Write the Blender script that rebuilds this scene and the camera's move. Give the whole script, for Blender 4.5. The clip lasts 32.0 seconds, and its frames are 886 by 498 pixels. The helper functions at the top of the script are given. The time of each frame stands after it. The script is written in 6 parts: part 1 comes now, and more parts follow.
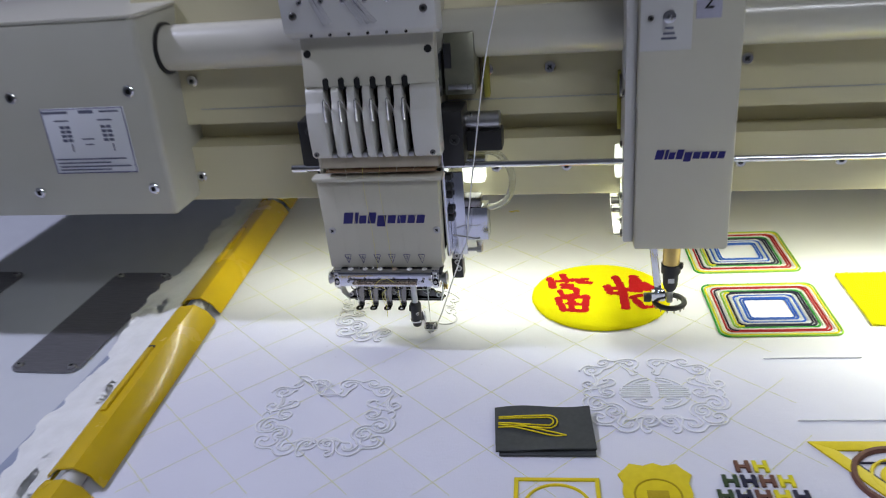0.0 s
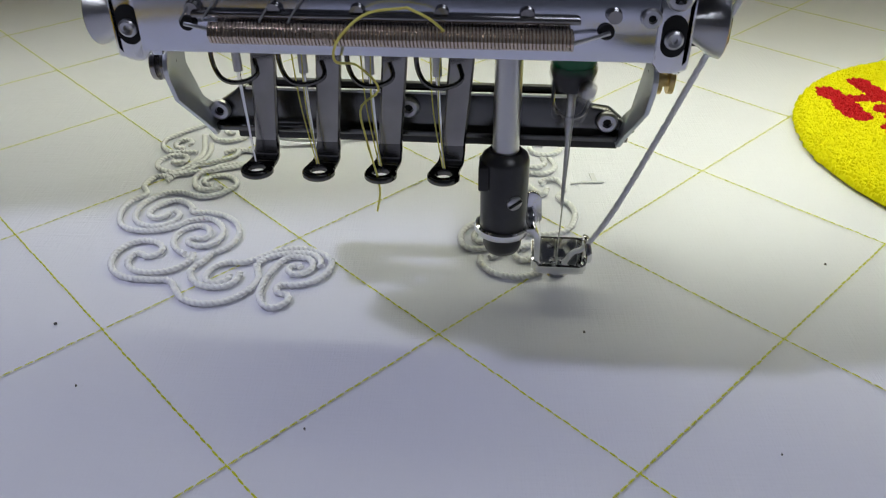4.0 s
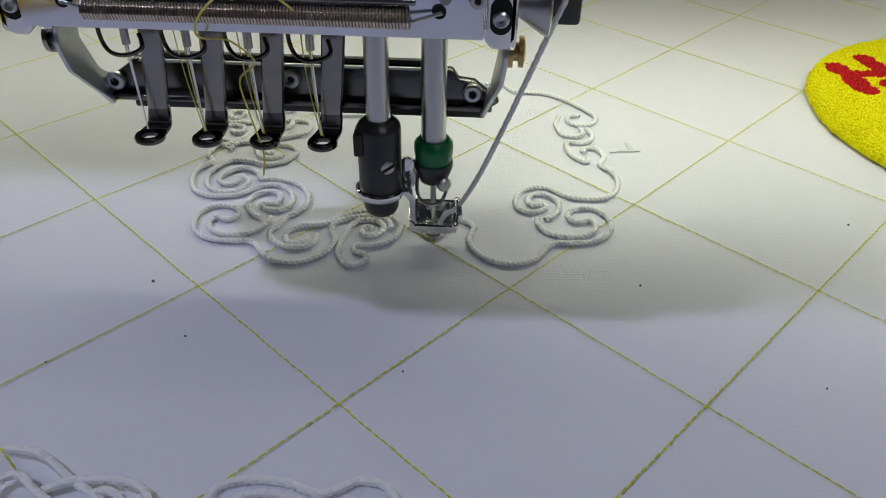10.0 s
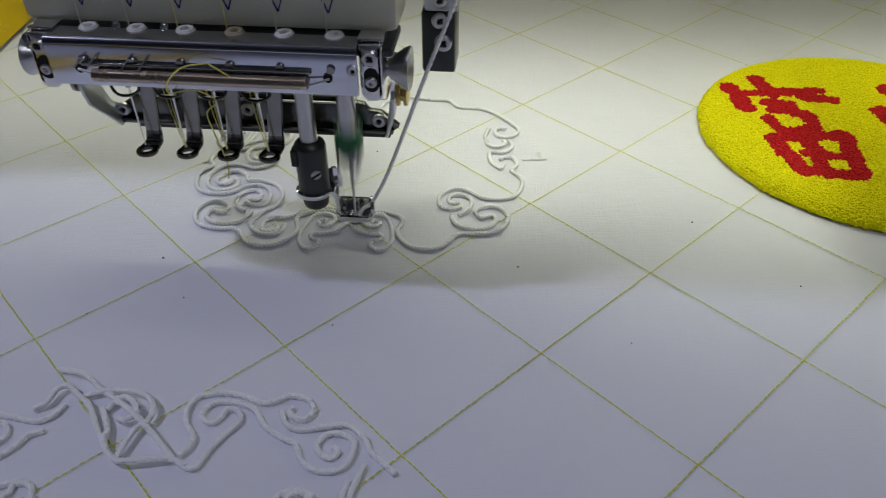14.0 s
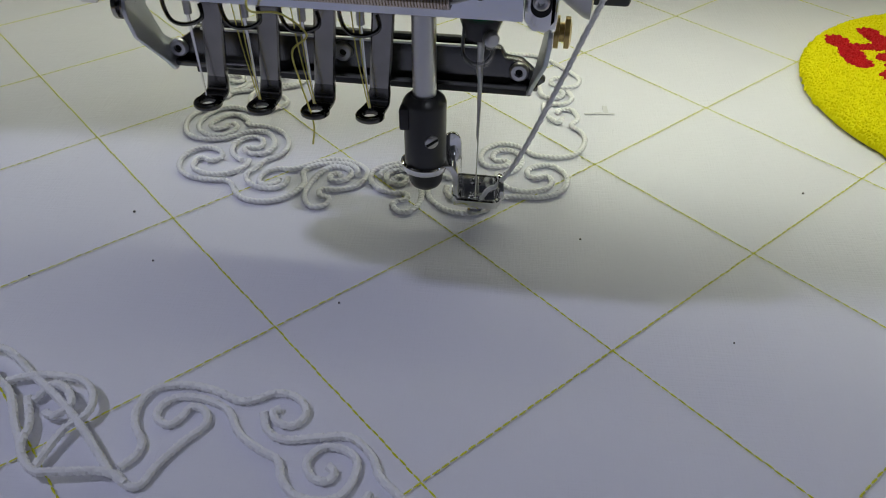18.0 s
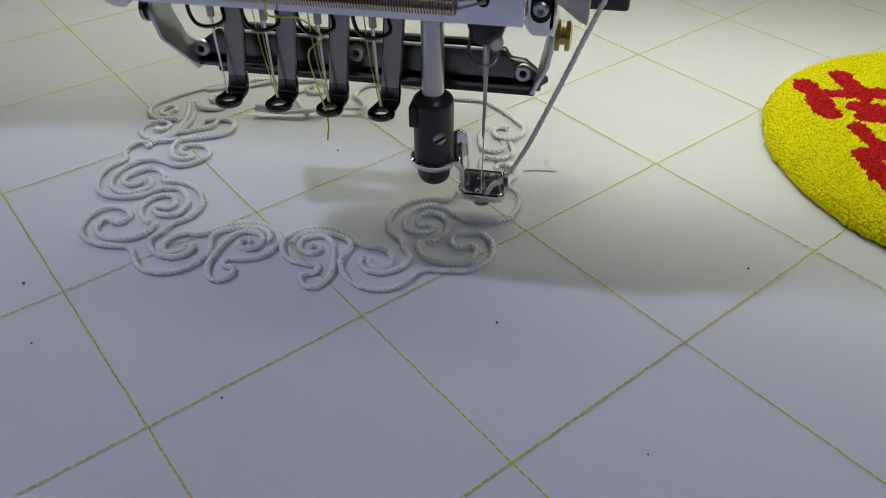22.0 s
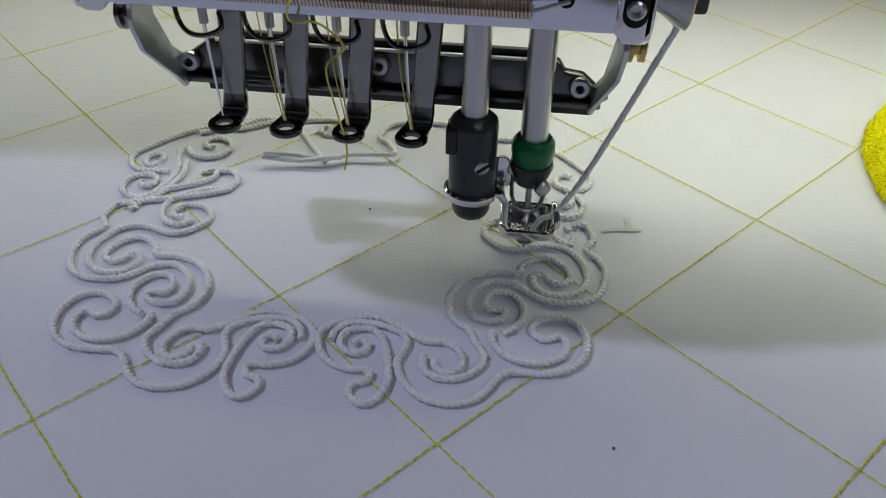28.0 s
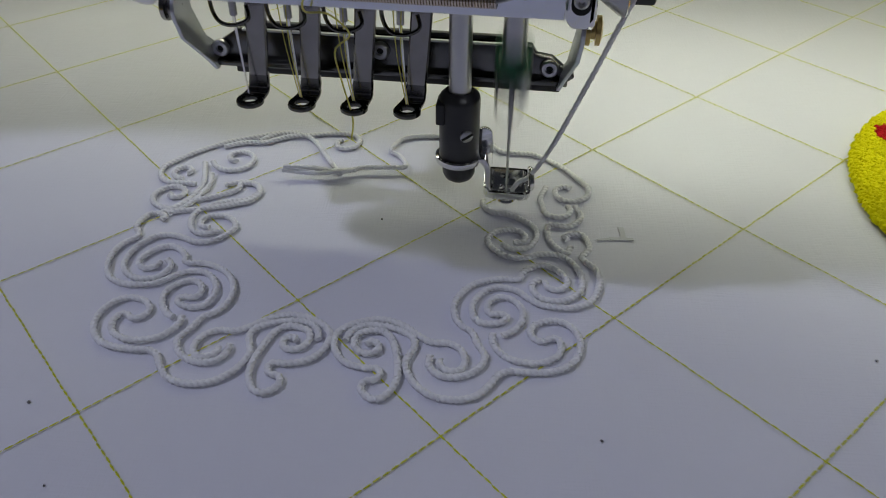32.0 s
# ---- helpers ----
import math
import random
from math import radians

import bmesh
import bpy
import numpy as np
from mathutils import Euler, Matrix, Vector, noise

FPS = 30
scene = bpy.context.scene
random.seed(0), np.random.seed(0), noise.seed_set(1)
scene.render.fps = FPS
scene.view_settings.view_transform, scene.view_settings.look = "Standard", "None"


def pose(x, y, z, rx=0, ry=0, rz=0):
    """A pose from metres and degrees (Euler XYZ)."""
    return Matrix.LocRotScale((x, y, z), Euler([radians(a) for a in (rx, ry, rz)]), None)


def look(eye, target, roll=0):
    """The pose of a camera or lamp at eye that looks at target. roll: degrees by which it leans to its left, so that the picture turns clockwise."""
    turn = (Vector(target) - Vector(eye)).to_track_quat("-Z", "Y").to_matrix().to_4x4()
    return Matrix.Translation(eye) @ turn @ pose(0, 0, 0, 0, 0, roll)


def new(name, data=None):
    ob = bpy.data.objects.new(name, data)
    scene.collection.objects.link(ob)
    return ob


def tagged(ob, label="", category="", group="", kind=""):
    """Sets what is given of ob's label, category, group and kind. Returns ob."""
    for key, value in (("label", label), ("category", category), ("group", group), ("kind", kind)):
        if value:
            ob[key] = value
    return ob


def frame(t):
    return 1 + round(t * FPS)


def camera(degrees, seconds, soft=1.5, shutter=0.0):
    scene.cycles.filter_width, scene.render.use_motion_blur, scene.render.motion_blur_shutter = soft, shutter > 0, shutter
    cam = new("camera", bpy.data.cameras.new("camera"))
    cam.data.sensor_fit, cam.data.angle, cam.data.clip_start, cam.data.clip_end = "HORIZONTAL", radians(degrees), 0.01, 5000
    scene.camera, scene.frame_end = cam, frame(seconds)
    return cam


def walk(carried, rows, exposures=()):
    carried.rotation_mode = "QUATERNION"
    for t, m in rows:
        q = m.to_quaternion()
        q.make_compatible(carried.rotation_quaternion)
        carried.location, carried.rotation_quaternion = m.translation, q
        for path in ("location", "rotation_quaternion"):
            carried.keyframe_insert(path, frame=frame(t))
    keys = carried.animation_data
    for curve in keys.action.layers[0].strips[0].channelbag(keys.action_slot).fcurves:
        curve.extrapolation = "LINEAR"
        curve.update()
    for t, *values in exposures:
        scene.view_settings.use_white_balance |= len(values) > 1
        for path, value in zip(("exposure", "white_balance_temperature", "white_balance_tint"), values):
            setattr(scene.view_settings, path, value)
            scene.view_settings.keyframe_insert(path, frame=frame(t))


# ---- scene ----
# ---- the camera and its walk ----
cam = camera(58.0, 32.0, soft=0.95, shutter=0.4)
PATH = [
    (0.0, pose(0.19902, -0.63153, 0.37317, 65.285, 4.433, 8.997)),
    (0.5, pose(0.13281, -0.51670, 0.35161, 61.020, 2.462, 4.218)),
    (1.0, pose(0.10630, -0.40747, 0.30995, 59.519, 0.177, 2.442)),
    (1.5, pose(0.07933, -0.29263, 0.22328, 59.637, 0.225, 4.822)),
    (2.0, pose(0.05957, -0.21654, 0.17050, 57.237, 0.600, 5.486)),
    (2.5, pose(0.04854, -0.18640, 0.13614, 56.685, 0.350, 5.429)),
    (3.0, pose(0.04968, -0.16823, 0.12168, 56.066, 0.492, 5.360)),
    (3.5, pose(0.04701, -0.16389, 0.11456, 55.828, 0.443, 5.270)),
    (4.0, pose(0.04980, -0.16086, 0.10842, 55.474, 0.424, 4.921)),
    (4.5, pose(0.05263, -0.16093, 0.10697, 54.966, 0.268, 4.397)),
    (6.5, pose(0.05891, -0.16702, 0.10783, 53.898, -0.249, 3.216)),
    (7.0, pose(0.06173, -0.16569, 0.10822, 53.732, -0.226, 3.136)),
    (7.5, pose(0.06520, -0.16853, 0.11533, 53.572, -0.310, 2.845)),
    (8.0, pose(0.06127, -0.17201, 0.11417, 53.640, -0.382, 2.639)),
    (8.5, pose(0.07216, -0.17068, 0.11326, 53.769, -0.319, 2.771)),
    (9.0, pose(0.07298, -0.17119, 0.11209, 53.701, -0.459, 2.935)),
    (9.5, pose(0.07152, -0.17268, 0.11249, 53.675, -0.670, 2.925)),
    (10.0, pose(0.07082, -0.17411, 0.11495, 53.612, -0.758, 2.944)),
    (10.5, pose(0.07090, -0.17509, 0.11526, 53.797, -0.802, 2.989)),
    (11.0, pose(0.06997, -0.17586, 0.11491, 53.708, -0.897, 2.987)),
    (11.5, pose(0.06986, -0.17608, 0.11544, 53.672, -0.901, 3.120)),
    (12.0, pose(0.06957, -0.17736, 0.11634, 53.680, -0.997, 3.160)),
    (12.5, pose(0.07345, -0.18781, 0.11836, 53.436, -1.035, 3.336)),
    (13.0, pose(0.10293, -0.19956, 0.13178, 52.444, -0.753, 3.878)),
    (13.5, pose(0.11477, -0.22021, 0.15214, 51.717, -0.547, 4.355)),
    (14.0, pose(0.11167, -0.22205, 0.15863, 51.479, 0.289, 5.678)),
    (14.5, pose(0.09419, -0.19321, 0.11749, 49.811, 0.247, 6.506)),
    (16.5, pose(0.08562, -0.17934, 0.12940, 50.104, -0.020, 7.666)),
    (17.0, pose(0.08192, -0.17226, 0.12327, 50.426, 0.252, 7.783)),
    (17.5, pose(0.08063, -0.16942, 0.12080, 50.702, 0.086, 8.273)),
    (18.0, pose(0.07811, -0.17610, 0.11891, 51.242, -0.120, 8.744)),
    (18.5, pose(0.07747, -0.17979, 0.11999, 51.280, -0.272, 9.418)),
    (19.0, pose(0.07925, -0.18139, 0.11769, 51.244, -0.399, 9.790)),
    (19.5, pose(0.07960, -0.18665, 0.12276, 50.781, -0.213, 9.899)),
    (20.0, pose(0.08146, -0.18958, 0.12674, 50.358, 0.056, 9.967)),
    (20.5, pose(0.08262, -0.18771, 0.12359, 50.206, 0.154, 10.064)),
    (21.0, pose(0.08303, -0.18639, 0.12635, 50.217, 0.169, 10.066)),
    (21.5, pose(0.08289, -0.18457, 0.12863, 50.335, 0.245, 10.110)),
    (22.0, pose(0.08187, -0.18411, 0.12440, 50.936, 0.191, 10.019)),
    (22.5, pose(0.07967, -0.18413, 0.11966, 51.041, -0.191, 9.697)),
    (23.0, pose(0.07647, -0.18624, 0.11835, 50.961, -0.409, 9.624)),
    (23.5, pose(0.07780, -0.18445, 0.11647, 50.905, -0.626, 9.578)),
    (24.0, pose(0.08328, -0.17659, 0.12164, 50.763, -0.707, 9.470)),
    (24.5, pose(0.08007, -0.17581, 0.13073, 50.968, -0.563, 9.063)),
    (25.0, pose(0.07734, -0.17082, 0.13077, 51.542, -0.312, 8.564)),
    (25.5, pose(0.06555, -0.15258, 0.11374, 52.369, -0.151, 8.665)),
    (27.5, pose(0.05882, -0.15132, 0.10556, 51.804, -0.903, 6.726)),
    (28.0, pose(0.05909, -0.15720, 0.11075, 51.617, -0.826, 6.892)),
    (28.5, pose(0.06229, -0.15715, 0.11198, 51.604, -0.630, 7.100)),
    (29.0, pose(0.06286, -0.15830, 0.11225, 51.718, -0.473, 7.274)),
    (29.5, pose(0.06318, -0.15973, 0.11118, 51.717, -0.253, 7.470)),
    (30.0, pose(0.06235, -0.16205, 0.10875, 51.840, -0.287, 7.544)),
    (30.5, pose(0.06438, -0.16155, 0.10816, 51.711, -0.144, 7.676)),
    (31.0, pose(0.06675, -0.16247, 0.10851, 51.586, -0.143, 7.715)),
    (31.5, pose(0.06812, -0.16978, 0.11016, 51.801, -0.068, 7.790)),
    (32.0, pose(0.06851, -0.18592, 0.12150, 51.461, -0.118, 7.797)),
]
walk(cam, PATH, exposures=[(0.0, 0.45), (1.0, 0.22), (2.0, 0.05), (3.0, -0.1), (4.5, -0.25), (7.0, -0.42), (9.0, -0.42), (13.0, -0.5), (19.0, -0.60), (23.0, -0.54), (25.0, -0.48), (28.0, -0.5), (32.0, -0.70)])

# the embroidery frame with its cloth, carried over the table: seconds, x, y
CLOTH_PATH = [
    (0.0, 0.01344, -0.00331),
    (0.5, 0.01575, 0.00008),
    (1.0, 0.01049, 0.00018),
    (1.5, 0.00518, 0.00112),
    (2.0, 0.00384, -0.00538),
    (2.5, 0.00880, -0.00339),
    (3.0, 0.00841, -0.00927),
    (3.5, 0.00205, -0.00826),
    (4.0, 0.00000, -0.00167),
    (4.5, 0.00348, 0.00450),
    (6.5, 0.02699, 0.01401),
    (7.0, 0.03318, 0.01052),
    (7.5, 0.03296, 0.00330),
    (8.0, 0.03806, -0.00112),
    (8.5, 0.04434, -0.00106),
    (9.0, 0.04589, 0.00529),
    (9.5, 0.04031, 0.00501),
    (10.0, 0.04297, 0.00108),
    (10.5, 0.03711, 0.00266),
    (11.0, 0.03574, 0.00832),
    (11.5, 0.03508, 0.01496),
    (12.0, 0.04080, 0.01637),
    (12.5, 0.03824, 0.01360),
    (13.0, 0.04088, 0.01000),
    (13.5, 0.04730, 0.00651),
    (14.0, 0.04782, -0.00020),
    (14.5, 0.04248, -0.00272),
    (16.5, 0.02240, 0.00641),
    (17.0, 0.02730, 0.00457),
    (17.5, 0.02682, 0.00929),
    (18.0, 0.02073, 0.00943),
    (18.5, 0.01706, 0.00402),
    (19.0, 0.02025, -0.00204),
    (19.5, 0.02482, -0.00691),
    (20.0, 0.02553, -0.01400),
    (20.5, 0.02092, -0.01919),
    (21.0, 0.01467, -0.02128),
    (21.5, 0.01020, -0.02513),
    (22.0, 0.00377, -0.02636),
    (22.5, 0.00130, -0.02098),
    (23.0, 0.00586, -0.01951),
    (23.5, 0.00786, -0.02172),
    (24.0, 0.00573, -0.01669),
    (24.5, -0.00073, -0.01847),
    (25.0, -0.00159, -0.02531),
    (25.5, 0.00258, -0.03049),
    (27.5, 0.01832, -0.03950),
    (28.0, 0.01197, -0.03818),
    (28.5, 0.01692, -0.03691),
    (29.0, 0.01516, -0.03259),
    (29.5, 0.00962, -0.03497),
    (30.0, 0.01040, -0.04094),
    (30.5, 0.01534, -0.04469),
    (31.0, 0.02139, -0.04863),
    (31.5, 0.02306, -0.05551),
    (32.0, 0.01807, -0.05760),
]
CLOTH_TURN = 3.2
NEEDLE = (0.0617, -0.0150)

# ---- light ----
world = bpy.data.worlds.new("world")
scene.world = world
world.use_nodes = True
world.node_tree.nodes["Background"].inputs["Color"].default_value = (0.75, 0.82, 1.0, 1)
world.node_tree.nodes["Background"].inputs["Strength"].default_value = 0.10


def area_lamp(name, m, sx, sy, watts, colour, spread=180):
    data = bpy.data.lights.new(name, "AREA")
    data.shape, data.size, data.size_y, data.energy, data.color = "RECTANGLE", sx, sy, watts, colour
    data.spread = radians(spread)
    ob = new(name, data)
    ob.matrix_world = m
    return ob


# hall lamp over the machine, added hall fill, the two work lamps on the heads
area_lamp("hall_lamp_light", look((-1.60, -0.15, 2.25), (0, 0, 0)), 0.14, 0.14, 29.5, (0.70, 0.73, 1.0))
# added fill from the front right, brightens the near cloth
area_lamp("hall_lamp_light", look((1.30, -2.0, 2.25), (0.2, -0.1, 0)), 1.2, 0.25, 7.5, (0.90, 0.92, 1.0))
area_lamp("work_lamp_light", look((0.1035, 0.024, 0.1285), (0.108, 0.020, 0)), 0.020, 0.014, 0.018, (0.95, 1.0, 0.78), 90)
area_lamp("work_lamp_light", look((0.2285, 0.018, 0.136), (0.222, 0.024, 0)), 0.012, 0.022, 0.035, (0.95, 1.0, 0.78), 90)
# added lamp with no head or lens of its own, brightens the right side
area_lamp("work_lamp_light", look((0.52, 0.012, 0.136), (0.52, 0.020, 0)), 0.022, 0.022, 0.3, (0.97, 1.0, 0.76), 170)

# added fill strip, unseen under the beam, evens the light on the cloth
area_lamp("fill_strip_light", look((0.5, 0.085, 0.1062), (0.5, 0.070, 0)), 1.30, 0.012, 0.80, (0.97, 1.0, 0.79), 170)

# ---- materials ----


def material(name, colour, rough=0.5, metal=0.0, second=None, scale=40.0, amount=0.35, bump=0.0, bump_scale=400.0, spec=0.5, coat=0.0, stretch=(1, 1, 1), random_part=0.0):
    """A principled surface: two colours mixed by coarse noise, fine relief, uneven gloss."""
    m = bpy.data.materials.new(name)
    m.use_nodes = True
    nt = m.node_tree
    b = nt.nodes["Principled BSDF"]
    b.inputs["Metallic"].default_value = metal
    b.inputs["Specular IOR Level"].default_value = spec
    b.inputs["Coat Weight"].default_value = coat
    tc = nt.nodes.new("ShaderNodeTexCoord")
    mp = nt.nodes.new("ShaderNodeMapping")
    mp.inputs["Scale"].default_value = stretch
    nt.links.new(tc.outputs["Object"], mp.inputs["Vector"])
    n1 = nt.nodes.new("ShaderNodeTexNoise")
    n1.inputs["Scale"].default_value, n1.inputs["Detail"].default_value = scale, 6
    nt.links.new(mp.outputs["Vector"], n1.inputs["Vector"])
    mix = nt.nodes.new("ShaderNodeMix")
    mix.data_type = "RGBA"
    second = second or [c * 0.75 for c in colour]
    mix.inputs["A"].default_value, mix.inputs["B"].default_value = (*colour, 1), (*second, 1)
    ramp = nt.nodes.new("ShaderNodeMapRange")
    ramp.inputs["From Min"].default_value, ramp.inputs["From Max"].default_value = 0.35, 0.75
    ramp.inputs["To Max"].default_value = amount
    nt.links.new(n1.outputs["Fac"], ramp.inputs["Value"])
    nt.links.new(ramp.outputs["Result"], mix.inputs["Factor"])
    nt.links.new(mix.outputs["Result"], b.inputs["Base Color"])
    rr = nt.nodes.new("ShaderNodeMapRange")
    rr.inputs["To Min"].default_value, rr.inputs["To Max"].default_value = max(rough - 0.08, 0.02), min(rough + 0.10, 1)
    nt.links.new(n1.outputs["Fac"], rr.inputs["Value"])
    nt.links.new(rr.outputs["Result"], b.inputs["Roughness"])
    if bump:
        n2 = nt.nodes.new("ShaderNodeTexNoise")
        n2.inputs["Scale"].default_value, n2.inputs["Detail"].default_value = bump_scale, 3
        nt.links.new(mp.outputs["Vector"], n2.inputs["Vector"])
        bp = nt.nodes.new("ShaderNodeBump")
        bp.inputs["Strength"].default_value, bp.inputs["Distance"].default_value = bump, 0.0006 if bump_scale <= 600 else 0.00012
        nt.links.new(n2.outputs["Fac"], bp.inputs["Height"])
        nt.links.new(bp.outputs["Normal"], b.inputs["Normal"])
    return m


def weave_material(name, colour, second):
    """Plain-woven cotton: threads both ways as fine relief, soft stains."""
    m = material(name, colour, 0.9, 0, second, 9.0, 0.6, 0, spec=0.15)
    nt = m.node_tree
    b = nt.nodes["Principled BSDF"]
    tc = nt.nodes["Texture Coordinate"]
    waves = []
    for squeeze in ((1.0, 0.06, 1.0), (0.06, 1.0, 1.0)):
        mp = nt.nodes.new("ShaderNodeMapping")
        mp.inputs["Scale"].default_value = squeeze
        nt.links.new(tc.outputs["Object"], mp.inputs["Vector"])
        w = nt.nodes.new("ShaderNodeTexNoise")
        w.inputs["Scale"].default_value, w.inputs["Detail"].default_value = 2400.0, 2
        nt.links.new(mp.outputs["Vector"], w.inputs["Vector"])
        waves.append(w)
    add = nt.nodes.new("ShaderNodeMath")
    nt.links.new(waves[0].outputs["Fac"], add.inputs[0])
    nt.links.new(waves[1].outputs["Fac"], add.inputs[1])
    n = nt.nodes.new("ShaderNodeTexNoise")
    n.inputs["Scale"].default_value, n.inputs["Detail"].default_value = 35.0, 3
    nt.links.new(tc.outputs["Object"], n.inputs["Vector"])
    mul = nt.nodes.new("ShaderNodeMath")
    mul.operation = "MULTIPLY_ADD"
    mul.inputs[1].default_value = 6.0
    nt.links.new(n.outputs["Fac"], mul.inputs[0])
    nt.links.new(add.outputs["Value"], mul.inputs[2])
    bp = nt.nodes.new("ShaderNodeBump")
    bp.inputs["Strength"].default_value, bp.inputs["Distance"].default_value = 0.55, 0.00014
    nt.links.new(mul.outputs["Value"], bp.inputs["Height"])
    nt.links.new(bp.outputs["Normal"], b.inputs["Normal"])
    return m


def glow(name, colour, strength):
    m = bpy.data.materials.new(name)
    m.use_nodes = True
    b = m.node_tree.nodes["Principled BSDF"]
    b.inputs["Base Color"].default_value = (*colour, 1)
    b.inputs["Emission Color"].default_value, b.inputs["Emission Strength"].default_value = (*colour, 1), strength
    return m


def clear(name, colour, rough):
    m = bpy.data.materials.new(name)
    m.use_nodes = True
    b = m.node_tree.nodes["Principled BSDF"]
    b.inputs["Base Color"].default_value = (*colour, 1)
    b.inputs["Transmission Weight"].default_value, b.inputs["Roughness"].default_value = 0.9, rough
    b.inputs["IOR"].default_value = 1.3
    return m


COTTON = weave_material("white_cotton", (0.765, 0.765, 0.84), (0.68, 0.68, 0.76))
FRAY = material("frayed_backing", (0.86, 0.86, 0.82), 0.95, 0, (0.72, 0.72, 0.67), 60, 0.6, 0.8, 300, 0.1)
CORD = material("white_cord", (0.86, 0.86, 0.88), 0.85, 0, (0.78, 0.78, 0.80), 700, 0.5, 0.45, 2600, 0.2)
GOLD = material("yellow_thread", (0.80, 0.73, 0.18), 0.55, 0, (0.64, 0.57, 0.12), 900, 0.7, 0.3, 3000, 0.4)
GRID_THREAD = material("olive_yellow_thread", (0.72, 0.72, 0.04), 0.5, 0, (0.54, 0.55, 0.02), 900, 0.7, 0.3, 3000, 0.3)
CHENILLE_Y = material("yellow_chenille", (0.86, 0.80, 0.006), 0.9, 0, (0.76, 0.69, 0.004), 500, 0.5, 0.5, 2500, 0.15)
CHENILLE_R = material("red_chenille", (0.55, 0.015, 0.02), 0.9, 0, (0.36, 0.008, 0.012), 500, 0.6, 0.5, 2500, 0.15)
SATIN_Y = material("yellow_satin_stitch", (0.80, 0.64, 0.01), 0.5, 0, (0.68, 0.52, 0.01), 200, 0.5, 0.5, 1800, 0.4)
PAINT = material("cream_paint", (0.60, 0.56, 0.37), 0.38, 0, (0.53, 0.50, 0.36), 22, 0.4, 0.12, 700, 0.5)
BOX_PAINT = material("grey_cream_box_paint", (0.54, 0.535, 0.46), 0.34, 0, (0.49, 0.485, 0.415), 18, 0.4, 0.12, 700, 0.5)
GLOSS_PAINT = material("glossy_lid_paint", (0.62, 0.605, 0.52), 0.22, 0, (0.56, 0.545, 0.47), 14, 0.4, 0.05, 300, 0.6, coat=0.25)
HEAD_PAINT = material("pale_grey_head_paint", (0.62, 0.60, 0.50), 0.36, 0, (0.57, 0.55, 0.45), 30, 0.4, 0.12, 900, 0.5)
# lighter copy of the head paint, puts the light on the ribs' fronts into colour
RIB_PAINT = material("lit_cover_paint", (0.74, 0.73, 0.68), 0.34, 0, (0.68, 0.67, 0.61), 40, 0.4, 0.10, 900, 0.5)
WHITE_PLASTIC = material("white_plastic", (0.66, 0.66, 0.65), 0.32, 0, (0.6, 0.6, 0.59), 40, 0.4, 0.05, 600)
CHROME = material("chrome", (0.78, 0.78, 0.80), 0.12, 1.0, (0.66, 0.66, 0.7), 120, 0.4, 0.04, 900)
FOOT_CHROME = material("foot_chrome", (0.80, 0.80, 0.81), 0.10, 1.0, (0.66, 0.66, 0.67), 200, 0.5, 0.04, 900)
STEEL = material("brushed_steel", (0.56, 0.56, 0.57), 0.3, 1.0, (0.44, 0.44, 0.45), 90, 0.5, 0.12, 1500, stretch=(1, 1, 0.1))
ZINC = material("zinc_plate", (0.74, 0.76, 0.84), 0.15, 1.0, (0.64, 0.66, 0.75), 60, 0.5, 0.06, 700)
RAIL_STEEL = material("oiled_rail_steel", (0.17, 0.17, 0.165), 0.24, 1.0, (0.10, 0.10, 0.095), 110, 0.6, 0.08, 1200, stretch=(0.15, 1, 1))
BLACK_STEEL = material("blackened_steel", (0.028, 0.028, 0.03), 0.32, 0.0, (0.05, 0.05, 0.052), 150, 0.5, 0.1, 1200)
SPRING_STEEL = material("straw_spring_steel", (0.66, 0.58, 0.50), 0.24, 1.0, (0.48, 0.41, 0.35), 200, 0.5, 0.05, 1200)
DARK_NICKEL = material("dark_nickel", (0.33, 0.32, 0.31), 0.2, 1.0, (0.15, 0.145, 0.14), 120, 0.5, 0.06, 1200)
# darker copy of the nickel; on the toes it paints shade and dark reflection
TOE_STEEL = material("darker_nickel", (0.13, 0.127, 0.122), 0.18, 1.0, (0.06, 0.06, 0.058), 140, 0.5, 0.05, 1200)
# darker copy of the plate's zinc; its colour stands for a dark reflection
ROLL_ZINC = material("dark_reflection_zinc", (0.50, 0.51, 0.55), 0.12, 1.0, (0.38, 0.39, 0.43), 90, 0.5, 0.05, 900)
SATIN_ZINC = material("satin_zinc", (0.66, 0.68, 0.72), 0.42, 1.0, (0.54, 0.56, 0.60), 80, 0.5, 0.08, 900)
BRASS = material("brass", (0.62, 0.46, 0.18), 0.3, 1.0, (0.5, 0.36, 0.13), 100, 0.5, 0.06, 900)
BLACK_PLASTIC = material("black_plastic", (0.015, 0.015, 0.016), 0.45, 0, (0.03, 0.03, 0.03), 80, 0.4, 0.1, 900)
GREEN = material("green_plastic", (0.0, 0.16, 0.05), 0.3, 0, (0.0, 0.1, 0.03), 100, 0.4)
CERAMIC = material("white_ceramic", (0.78, 0.77, 0.74), 0.25, 0, (0.7, 0.69, 0.66), 200, 0.4)
CERAMIC_BROWN = material("tan_ceramic", (0.42, 0.33, 0.24), 0.3, 0, (0.36, 0.28, 0.2), 200, 0.4)
FELT = material("brown_felt", (0.22, 0.14, 0.085), 0.95, 0, (0.34, 0.22, 0.12), 150, 0.7, 0.8, 1500, 0.1)
NAVY = material("navy_print", (0.015, 0.012, 0.16), 0.4)
